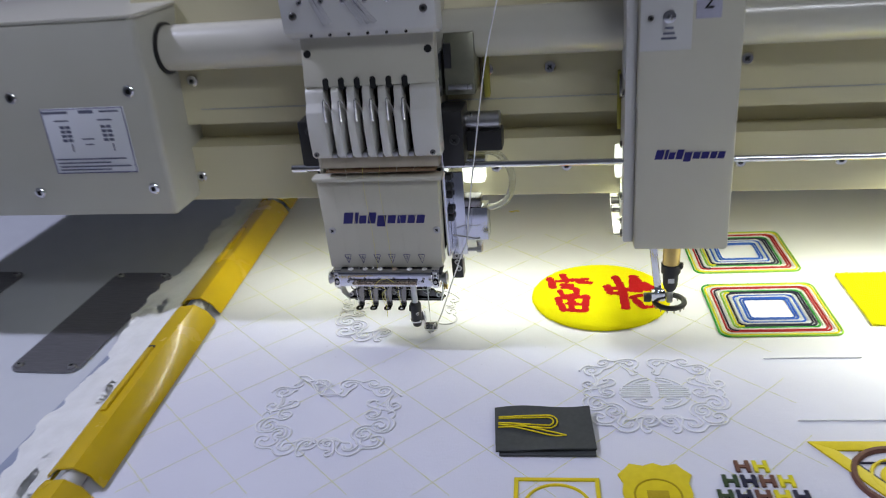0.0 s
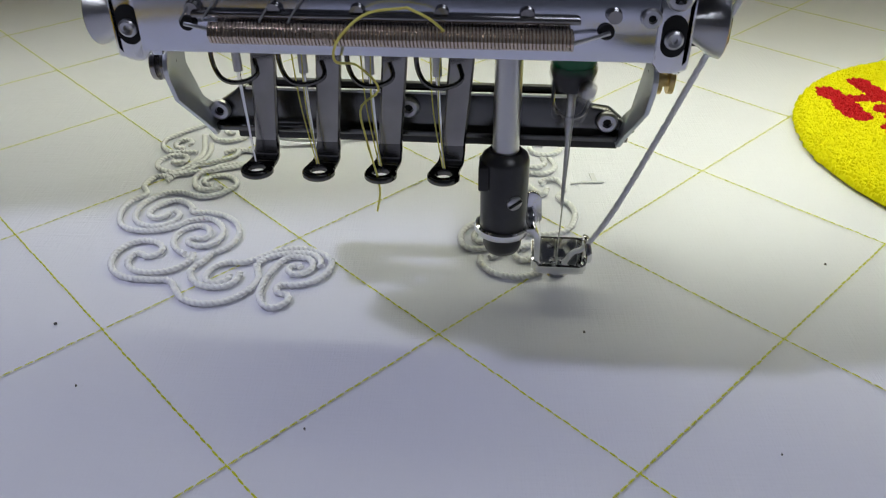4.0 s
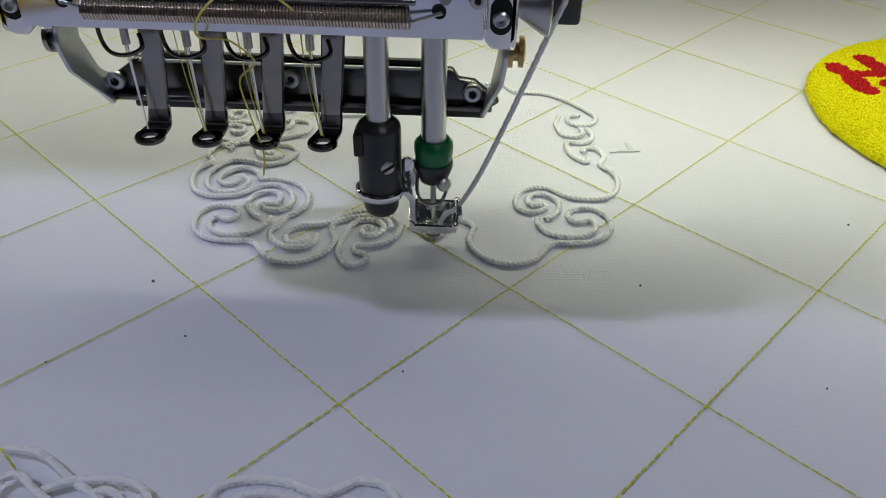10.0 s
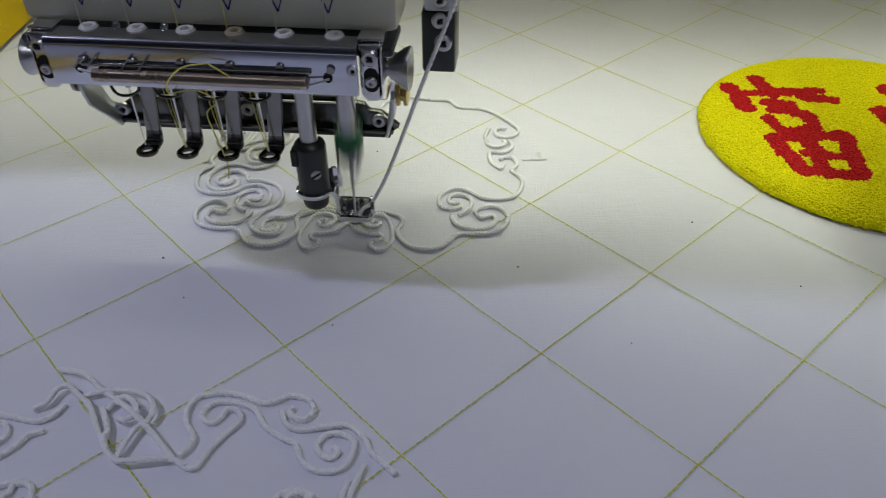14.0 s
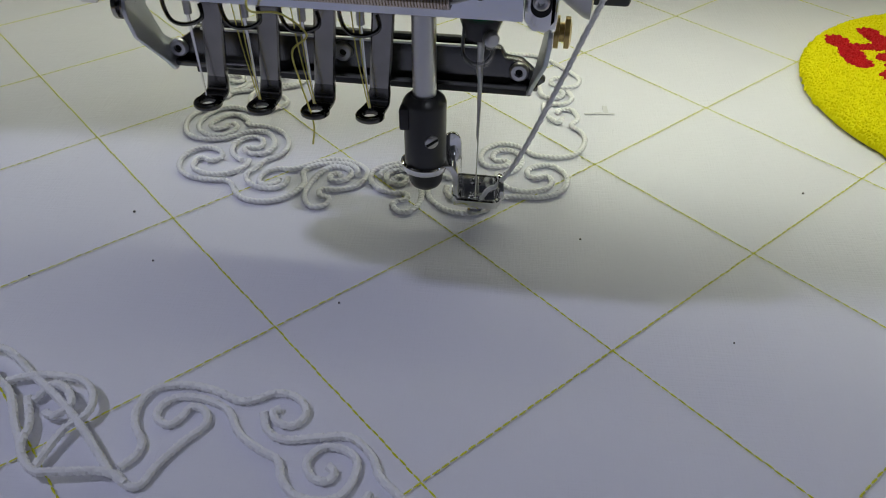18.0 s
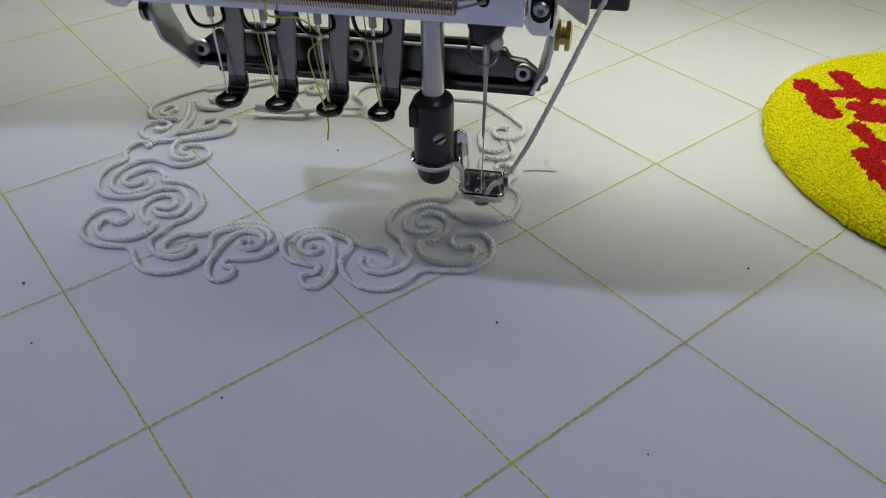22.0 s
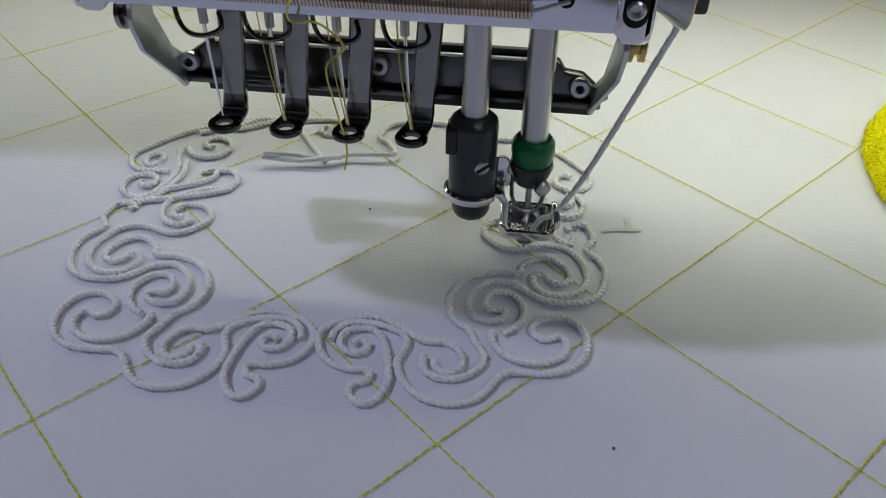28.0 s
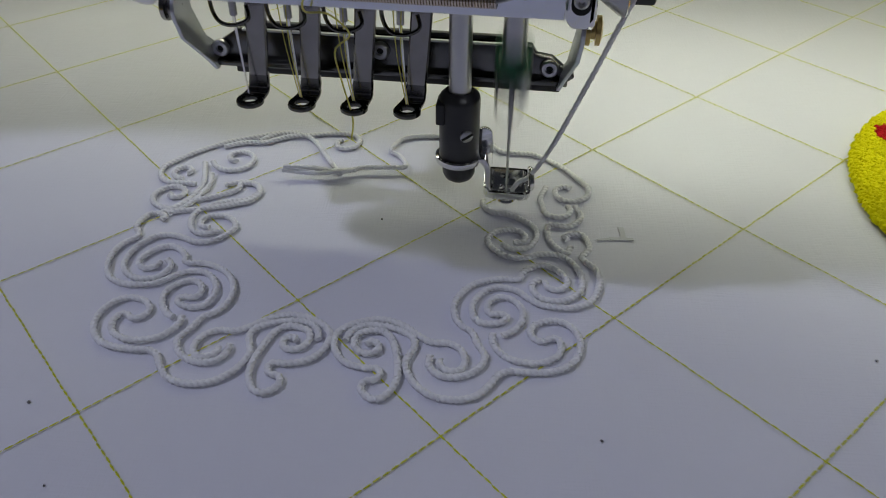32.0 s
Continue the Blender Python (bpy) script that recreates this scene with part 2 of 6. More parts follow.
CLIP_YELLOW = material("yellow_lacquer", (0.72, 0.49, 0.01), 0.24, 0, (0.62, 0.41, 0.01), 30, 0.5, 0.05, 500, coat=0.3)
TABLE_GREY = material("grey_table_laminate", (0.64, 0.66, 0.69), 0.4, 0, (0.58, 0.60, 0.63), 20, 0.5, 0.1, 900)
TABLE_STRIP = material("blue_grey_runner_rail", (0.33, 0.37, 0.47), 0.45, 0.1, (0.27, 0.30, 0.39), 25, 0.5, 0.1, 900)
PLATE_DARK = material("brushed_dark_plate", (0.24, 0.235, 0.25), 0.34, 0.6, (0.16, 0.158, 0.168), 60, 0.5, 0.1, 1500, stretch=(1, 8, 1))
LINT = material("grey_lint", (0.16, 0.15, 0.15), 0.9)
LEATHER = material("dark_grey_leather", (0.045, 0.05, 0.052), 0.55, 0, (0.075, 0.08, 0.08), 300, 0.6, 0.5, 1100, 0.4)
PAPER = material("printed_label", (0.74, 0.76, 0.80), 0.5, 0, (0.68, 0.70, 0.76), 50, 0.3)
INK = material("grey_ink", (0.14, 0.15, 0.22), 0.6)
# near-black that paints the shade inside holes, slots and recesses
HOLE_SHADE = material("hole_shade", (0.008, 0.008, 0.008), 0.8)
CLEAR_TUBE = clear("clear_tube", (0.85, 0.85, 0.78), 0.25)
FILM = clear("clear_film", (0.95, 0.95, 0.97), 0.08)
LAMP_GLOW = glow("lamp_glow", (0.95, 1.0, 0.88), 1.0)
HALL_GLOW = glow("hall_glow", (0.8, 0.87, 1.0), 9)
ROOM_WALL = material("white_hall_wall", (0.46, 0.47, 0.49), 0.8, 0, (0.41, 0.42, 0.44), 2, 0.5, 0.1, 60)
ROOM_FLOOR = material("grey_hall_floor", (0.26, 0.27, 0.28), 0.4, 0, (0.2, 0.21, 0.22), 3, 0.5, 0.1, 80)
FLAX = material("yellow_tape", (0.40, 0.37, 0.07), 0.7)


def plain(name, colour):
    return material(name, colour, 0.6, 0, None, 600, 0.5, 0.4, 2200, 0.3)


# ---- small mesh tools ----


def place(bm, verts, m):
    bmesh.ops.transform(bm, matrix=m, verts=verts)


def box(bm, c, s, bevel=0.0, m=None, seg=2):
    got = bmesh.ops.create_cube(bm, size=1.0, matrix=Matrix.LocRotScale(c, None, s))
    vs = got["verts"]
    if bevel:
        es = list({e for v in vs for e in v.link_edges})
        out = bmesh.ops.bevel(bm, geom=es, offset=bevel, segments=seg, profile=0.5, affect="EDGES", clamp_overlap=True)
        vs = list({v for f in out["faces"] for v in f.verts} | {v for v in vs if v.is_valid})
        vs = list({v for f in {f for v in vs for f in v.link_faces} for v in f.verts})
    if m is not None:
        place(bm, vs, m)
    return vs


def sweep(bm, pts, radii, seg=10, closed=False, flat=None, twist=0.0, lobes=0):
    """A tube through pts; lobes and twist give it the strands of a rope."""
    pts = [Vector(p) for p in pts]
    n = len(pts)
    radii = radii if hasattr(radii, "__len__") else [radii] * n
    rings, side, run = [], None, 0.0
    for i, p in enumerate(pts):
        a = pts[i - 1] if (i or closed) else p
        b = pts[(i + 1) % n] if (i < n - 1 or closed) else p
        d = (b - a).normalized() if (b - a).length > 1e-9 else Vector((0, 0, 1))
        if side is None:
            side = d.cross(Vector((0, 0, 1)))
            if side.length < 1e-4:
                side = Vector((1, 0, 0))
        side = (side - d * side.dot(d)).normalized()
        up = side.cross(d)
        if i:
            run += (p - pts[i - 1]).length
        ring = []
        for k in range(seg):
            w = 2 * math.pi * k / seg
            r = radii[i]
            if lobes:
                r *= 0.68 + 0.42 * abs(math.cos(0.5 * lobes * w + run * twist))
            ring.append(bm.verts.new(p + side * (r * math.cos(w)) + up * (r * (flat or 1.0) * math.sin(w))))
        rings.append(ring)
    for i in range(n if closed else n - 1):
        r0, r1 = rings[i], rings[(i + 1) % n]
        for k in range(seg):
            f = bm.faces.new((r0[k], r0[(k + 1) % seg], r1[(k + 1) % seg], r1[k]))
            f.smooth = True
    if not closed:
        bm.faces.new(rings[0])
        bm.faces.new(list(reversed(rings[-1])))
    return rings


def rod(bm, a, b, r, seg=20, bevel=0.0, r2=None):
    a, b = Vector(a), Vector(b)
    r2 = r if r2 is None else r2
    d = (b - a).normalized()
    if bevel:
        sweep(bm, [a, a + d * 1e-6, a + d * bevel, b - d * bevel, b - d * 1e-6, b], [r - bevel, r - bevel * 0.98, r, r2, r2 - bevel * 0.98, r2 - bevel], seg)
    else:
        sweep(bm, [a, b], [r, r2], seg)


def lathe(bm, base, axis, profile, seg=24):
    """profile: (along, radius) pairs; it may fold back to form recesses."""
    base, axis = Vector(base), Vector(axis).normalized()
    u = axis.orthogonal().normalized()
    v = axis.cross(u)
    rings = []
    for s, r in profile:
        rings.append([bm.verts.new(base + axis * s + (u * math.cos(2 * math.pi * k / seg) + v * math.sin(2 * math.pi * k / seg)) * r) for k in range(seg)])
    for r0, r1 in zip(rings, rings[1:]):
        for k in range(seg):
            bm.faces.new((r0[k], r0[(k + 1) % seg], r1[(k + 1) % seg], r1[k]))
    bm.faces.new(rings[0])
    bm.faces.new(list(reversed(rings[-1])))


def ring(bm, c, axis, R, r, seg=28, sub=10, squash=1.0):
    axis = Vector(axis).normalized()
    a = axis.orthogonal().normalized()
    b = axis.cross(a)
    pts = [Vector(c) + a * (R * math.cos(2 * math.pi * i / seg)) + b * (R * squash * math.sin(2 * math.pi * i / seg)) for i in range(seg)]
    sweep(bm, pts, r, sub, closed=True)


def prism(bm, poly, lo, hi, axis="x", bevel=0.0):
    """A polygon drawn across an axis and drawn out along it. For x the polygon is (y, z), for y (x, z), for z (x, y)."""
    def at(p, h):
        return {"x": (h, p[0], p[1]), "y": (p[0], h, p[1]), "z": (p[0], p[1], h)}[axis]
    a = [bm.verts.new(at(p, lo)) for p in poly]
    b = [bm.verts.new(at(p, hi)) for p in poly]
    fs = [bm.faces.new(a), bm.faces.new(list(reversed(b)))]
    for i in range(len(poly)):
        j = (i + 1) % len(poly)
        fs.append(bm.faces.new((a[j], a[i], b[i], b[j])))
    bmesh.ops.recalc_face_normals(bm, faces=fs)
    if bevel:
        bmesh.ops.bevel(bm, geom=list({e for f in fs for e in f.edges}), offset=bevel, segments=2, profile=0.5, affect="EDGES", clamp_overlap=True)


def arc2(cx, cy, r, a0, a1, n=8):
    return [(cx + r * math.cos(radians(a0 + (a1 - a0) * i / n)), cy + r * math.sin(radians(a0 + (a1 - a0) * i / n))) for i in range(n + 1)]


def spline(pts, step):
    """A Catmull-Rom line through points, in even steps."""
    pts = [Vector((*p, 0.0)) if len(p) == 2 else Vector(p) for p in pts]
    ext = [2 * pts[0] - pts[1], *pts, 2 * pts[-1] - pts[-2]]
    fine = []
    for i in range(1, len(ext) - 2):
        p0, p1, p2, p3 = ext[i - 1:i + 3]
        for k in range(12):
            t = k / 12
            fine.append(0.5 * ((2 * p1) + (p2 - p0) * t + (2 * p0 - 5 * p1 + 4 * p2 - p3) * t * t + (3 * p1 - p0 - 3 * p2 + p3) * t ** 3))
    fine.append(pts[-1])
    out, left = [fine[0]], step
    for a, b in zip(fine, fine[1:]):
        d = (b - a).length
        while d >= left and d > 1e-12:
            a = a + (b - a) * (left / d)
            d -= left
            out.append(a)
            left = step
        left -= d
    return out


def finish(bm, mat, name):
    me = bpy.data.meshes.new(name)
    bmesh.ops.recalc_face_normals(bm, faces=bm.faces[:])
    bm.to_mesh(me)
    bm.free()
    me.materials.append(mat)
    for p in me.polygons:
        p.use_smooth = True
    me.set_sharp_from_angle(angle=radians(35))
    return me


def part(name, bm, mat, parent=None, label="", m=None, **tags):
    ob = new(name, finish(bm, mat, name))
    if parent is not None:
        ob.parent = parent
    if m is not None:
        ob.matrix_basis = m
    return tagged(ob, label, **tags)


def thing(name, label, category, m=None, group="", kind=""):
    ob = new(name)
    ob.empty_display_size = 0.02
    if m is not None:
        ob.matrix_basis = m
    return tagged(ob, label, category, group, kind)


def boxed(name, c, s, bevel, mat, parent, label=""):
    bm = bmesh.new()
    box(bm, c, s, bevel)
    return part(name, bm, mat, parent, label)


def roded(name, a, b, r, mat, parent, label="", bevel=0.0, seg=20, r2=None):
    bm = bmesh.new()
    rod(bm, a, b, r, seg, bevel, r2)
    return part(name, bm, mat, parent, label)


def screw(parent, c, axis, r, mat=STEEL, label="", cross=True):
    """A socket or cross-head screw: domed head with a dark recess."""
    axis = Vector(axis).normalized()
    bm = bmesh.new()
    lathe(bm, c, axis, [(0, r), (r * 0.45, r), (r * 0.62, r * 0.82), (r * 0.63, r * 0.45), (r * 0.3, r * 0.42)], 18)
    ob = part("screw", bm, mat, parent, label)
    bm = bmesh.new()
    u = axis.orthogonal().normalized()
    v = axis.cross(u)
    top = Vector(c) + axis * (r * 0.31)
    if cross:
        for d in (u, v):
            m = Matrix.Translation(top + axis * r * 0.15) @ Matrix((d, axis.cross(d), axis)).transposed().to_4x4()
            box(bm, (0, 0, 0), (r * 0.95, r * 0.2, r * 0.5), 0, m)
    else:
        lathe(bm, top, axis, [(0, r * 0.40), (r * 0.02, r * 0.40)], 6)
    part("recess", bm, HOLE_SHADE, ob)
    return ob


# ---- the hall ----


def hall():
    bm = bmesh.new()
    box(bm, (0.3, -1.0, -0.875), (9, 8, 0.05))
    tagged(part("floor", bm, ROOM_FLOOR), "grey polished concrete hall floor", "floor", kind="structure")
    bm = bmesh.new()
    box(bm, (0.3, -1.0, 2.45), (9, 8, 0.1))
    tagged(part("ceiling", bm, ROOM_WALL), "white hall ceiling with glowing lamps", "ceiling", kind="structure")
    for name, c, s in (("wall_north", (0.3, 3.05, 0.775), (9.2, 0.1, 3.25)), ("wall_south", (0.3, -5.05, 0.775), (9.2, 0.1, 3.25)),
                       ("wall_west", (-4.25, -1.0, 0.775), (0.1, 8, 3.25)), ("wall_east", (4.85, -1.0, 0.775), (0.1, 8, 3.25))):
        bm = bmesh.new()
        box(bm, c, s)
        tagged(part(name, bm, ROOM_WALL), "plain white hall wall", "wall", kind="structure")
    # the second panel is made up to go with the added fill
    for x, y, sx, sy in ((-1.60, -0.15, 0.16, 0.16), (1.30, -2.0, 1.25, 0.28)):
        lamp = thing("ceiling_lamp", "unseen flat white ceiling lamp panel", "lamp", pose(x, y, 2.40), "hall lamps")
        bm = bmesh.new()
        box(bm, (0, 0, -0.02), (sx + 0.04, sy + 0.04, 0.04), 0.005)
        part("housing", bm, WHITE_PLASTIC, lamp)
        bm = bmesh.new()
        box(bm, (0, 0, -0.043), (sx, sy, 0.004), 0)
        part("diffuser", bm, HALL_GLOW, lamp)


hall()

# ---- the machine's table ----


def table():
    t = thing("machine_table", "long grey laminate machine table with steel cover plates", "table")
    boxed("tabletop", (0.6, 0.05, -0.036), (2.6, 1.5, 0.03), 0.002, TABLE_GREY, t)
    boxed("apron", (0.6, -0.66, -0.11), (2.5, 0.03, 0.12), 0.003, PAINT, t)
    for x in (-0.62, 1.8):
        for y in (-0.62, 0.72):
            boxed("leg", (x, y, -0.45), (0.08, 0.08, 0.80), 0.006, PAINT, t)
    for i, (x, y) in enumerate(((-0.310, 0.040), (-0.505, 0.042), (-0.70, 0.045))):
        bm = bmesh.new()
        sx, sy = 0.072, 0.208
        poly = arc2(sx / 2 - 0.012, sy / 2 - 0.012, 0.012, 0, 90, 4) + arc2(-sx / 2 + 0.012, sy / 2 - 0.012, 0.012, 90, 180, 4) + \
            arc2(-sx / 2 + 0.012, -sy / 2 + 0.012, 0.012, 180, 270, 4) + arc2(sx / 2 - 0.012, -sy / 2 + 0.012, 0.012, 270, 360, 4)
        prism(bm, [(x + a, y + b) for a, b in poly], -0.0205, -0.0185, "z")
        p = part("cover_plate", bm, PLATE_DARK, t, "dark brushed steel cover plate")
        for dx, dy in ((-0.028, -0.095), (0.028, 0.095), (-0.028, 0.095), (0.028, -0.095)):
            screw(p, (x + dx, y + dy, -0.0186), (0, 0, 1), 0.004)
    bm = bmesh.new()
    box(bm, (-0.232, 0.0, -0.0195), (0.05, 1.4, 0.003), 0.0008)
    part("runner_rail", bm, TABLE_STRIP, t, "blue-grey rail strip for the frame")


table()

# ---- beam and its end box ----


def beam():
    b = thing("machine_beam", "cream painted embroidery machine beam with a round roll", "machine beam")
    bm = bmesh.new()
    lo, hi = -0.21, 2.0
    prism(bm, [(0.044, 0.112), (0.048, 0.110), (0.30, 0.110), (0.30, 0.46), (0.09, 0.46), (0.075, 0.30), (0.053, 0.238), (0.050, 0.1845), (0.074, 0.183), (0.074, 0.1655), (0.048, 0.163)], lo, hi, "x")
    part("body", bm, PAINT, b)
    bm = bmesh.new()
    rod(bm, (lo + 0.01, 0.040, 0.2575), (hi, 0.040, 0.2575), 0.0200, 40)
    part("roll", bm, GLOSS_PAINT, b, "pale glossy round roll")
    bm = bmesh.new()
    ring(bm, (-0.1655, 0.040, 0.2575), (1, 0, 0), 0.0208, 0.0022, 28, 6)
    part("roll_seal", bm, BLACK_PLASTIC, b)
    bm = bmesh.new()
    box(bm, (0.9, 0.0508, 0.1985), (2.1, 0.0012, 0.0005))
    part("seam", bm, TABLE_STRIP, b)
    # added strip, not a known part of the beam; carries the fill light
    boxed("fill_strip_housing", (0.5, 0.085, 0.1088), (1.32, 0.018, 0.0024), 0.0005, WHITE_PLASTIC, b)
    boxed("fill_strip", (0.5, 0.085, 0.1071), (1.30, 0.012, 0.0008), 0, LAMP_GLOW, b, "added white fill strip under the beam, unseen")
    for x, y, z in ((-0.154, 0.0525, 0.225), (-0.161, 0.0465, 0.135), (0.118, 0.0523, 0.224), (0.171, 0.0523, 0.224), (0.122, 0.0465, 0.138),
                    (0.184, 0.0465, 0.138), (0.33, 0.0523, 0.224), (0.33, 0.0465, 0.138), (0.41, 0.0465, 0.138)):
        screw(b, (x, y, z), (0, -1, 0.05), 0.0050, CHROME)
    return b


def end_box():
    b = thing("end_box", "cream painted steel box at the beam's end with a printed label", "machine box")
    bm = bmesh.new()
    prism(bm, [(-0.60, -0.004), (-0.170, -0.004), (-0.1665, -0.001), (-0.1665, 0.335), (-0.60, 0.335)], 0.116, 0.290, "z", 0.003)
    part("body", bm, BOX_PAINT, b)
    bm = bmesh.new()
    prism(bm, [(-0.60, -0.002), (-0.1695, -0.004), (-0.166, -0.001), (-0.166, 0.336), (-0.60, 0.336)], 0.2905, 0.294, "z", 0.001)
    part("lid", bm, GLOSS_PAINT, b)
    for x, z in ((-0.185, 0.231), (-0.299, 0.229), (-0.183, 0.142), (-0.298, 0.140), (-0.42, 0.229), (-0.42, 0.140)):
        screw(b, (x, -0.0038, z), (0, -1, 0), 0.0052, CHROME)
    lab = boxed("label_plate", (-0.2345, -0.0047, 0.188), (0.080, 0.0012, 0.060), 0.0003, PAPER, b, "white printed instruction label")
    bm = bmesh.new()
    for dx, dz, w, h in ((-0.026, 0.0265, 0.024, 0.0022), (0.004, 0.0265, 0.014, 0.003), (0.026, 0.0265, 0.018, 0.0015), (-0.022, 0.019, 0.014, 0.0012),
                         (0.02, 0.019, 0.014, 0.0012), (0, 0.002, 0.012, 0.001), (0, -0.003, 0.008, 0.001), (-0.012, -0.0165, 0.05, 0.0012), (0.022, -0.0165, 0.02, 0.0012),
                         (-0.01, -0.020, 0.052, 0.0012), (0, -0.0235, 0.07, 0.0012), (-0.01, -0.0265, 0.05, 0.0012)):
        box(bm, (-0.2345 + dx, -0.0056, 0.188 + dz), (w, 0.0005, h))
    for cx in (-0.020, 0.020):
        for i in range(4):
            for k in range(2):
                box(bm, (-0.2345 + cx + (k - 0.5) * 0.0055, -0.0056, 0.188 + 0.013 - i * 0.004), (0.0042, 0.0005, 0.0026))
        box(bm, (-0.2345 + cx + 0.003, -0.0056, 0.188 - 0.006), (0.001, 0.0005, 0.007))
    part("print", bm, INK, lab)
    bm = bmesh.new()
    for dx, dz, w, h in ((0, 0.0295, 0.079, 0.0006), (0, -0.0295, 0.079, 0.0006), (0.0393, 0, 0.0006, 0.059), (-0.0393, 0, 0.0006, 0.059)):
        box(bm, (-0.2345 + dx, -0.0055, 0.188 + dz), (w, 0.0004, h))
    part("border", bm, NAVY, lab)


beam()
end_box()


# ---- the cloth and what is stitched on it ----
CELL = 0.05
cloth = thing("embroidery_cloth", "white cotton cloth with cord and chenille embroidery samples, on the frame", "cloth")
MOVING = [cloth]


def fabric():
    bm = bmesh.new()
    nx, ny = 120, 90
    x0, x1, y0, y1 = -0.185, 1.05, -0.42, 0.46
    rows = []
    for j in range(ny + 1):
        row = []
        for i in range(nx + 1):
            x, y = x0 + (x1 - x0) * i / nx, y0 + (y1 - y0) * j / ny
            z = 0.0004 * noise.noise((x * 9, y * 9, 0.3)) * min(1.0, max(0.0, (math.hypot(x - 0.02, y - 0.02) - 0.09) / 0.1)) - 0.0003
            row.append(bm.verts.new((x, y, z)))
        rows.append(row)
    low = [[bm.verts.new((v.co.x, v.co.y, v.co.z - 0.0006)) for v in row] for row in rows]
    for j in range(ny):
        for i in range(nx):
            bm.faces.new((rows[j][i], rows[j][i + 1], rows[j + 1][i + 1], rows[j + 1][i]))
            bm.faces.new((low[j][i], low[j + 1][i], low[j + 1][i + 1], low[j][i + 1]))
    for j in range(ny):
        bm.faces.new((rows[j][0], rows[j + 1][0], low[j + 1][0], low[j][0]))
        bm.faces.new((rows[j][nx], low[j][nx], low[j + 1][nx], rows[j + 1][nx]))
    part("fabric", bm, COTTON, cloth)


def stitched_line(bm, a, b, stitch=0.0021, w=0.00019):
    """Machine stitches from a to b: short thread capsules with a dip at each needle hole."""
    a, b = Vector(a), Vector(b)
    n = max(1, int((b - a).length / stitch))
    d = (b - a) / n
    u = d.normalized()
    v = Vector((-u.y, u.x, 0))
    for i in range(n):
        p = a + d * i + v * random.uniform(-0.00008, 0.00008)
        q = p + d * 0.93
        mid = (p + q) / 2
        ends = [(p, 0.35, -0.0001), (p + d * 0.2, 1.0, 0.00010), (mid, 1.1, 0.00013), (q - d * 0.2, 1.0, 0.00010), (q, 0.35, -0.0001)]
        rings = []
        for c, k, z in ends:
            rings.append([bm.verts.new((c.x + v.x * w * k * s, c.y + v.y * w * k * s, z * h)) for s, h in ((-1, 0.2), (0, 1.4), (1, 0.2))])
        for r0, r1 in zip(rings, rings[1:]):
            for k in range(2):
                bm.faces.new((r0[k], r1[k], r1[k + 1], r0[k + 1]))


def grid_stitching():
    c = CELL / math.sqrt(2)
    lo_x, hi_x, lo_y, hi_y = -0.17, 0.335, -0.225, 0.20

    def clip(p, d):
        t0, t1 = -9.0, 9.0
        for o, e, lo, hi in ((p[0], d[0], lo_x, hi_x), (p[1], d[1], lo_y, hi_y)):
            a, b = (lo - o) / e, (hi - o) / e
            t0, t1 = max(t0, min(a, b)), min(t1, max(a, b))
        return t0, t1
    for d, other in (((1, -1), (1, 1)), ((1, 1), (1, -1))):
        for k in range(-10, 11):
            p = (k * c * other[0], k * c * other[1])
            t0, t1 = clip(p, d)
            if t1 - t0 < 0.03:
                continue
            bm = bmesh.new()
            stitched_line(bm, (p[0] + d[0] * t0, p[1] + d[1] * t0, 0), (p[0] + d[0] * t1, p[1] + d[1] * t1, 0))
            part("stitch_line", bm, GRID_THREAD, cloth, "", kind="stuff")


def S(cx, cy, r0, r1, a0, a1):
    """A sweep of a scroll: centre and radii in mm, angles in degrees."""
    n = max(3, int(abs(a1 - a0) / 24))
    out = []
    for i in range(n + 1):
        k = i / n
        r, a = r0 + (r1 - r0) * k, radians(a0 + (a1 - a0) * k)
        out.append((cx + r * math.cos(a), cy + r * math.sin(a)))
    return out


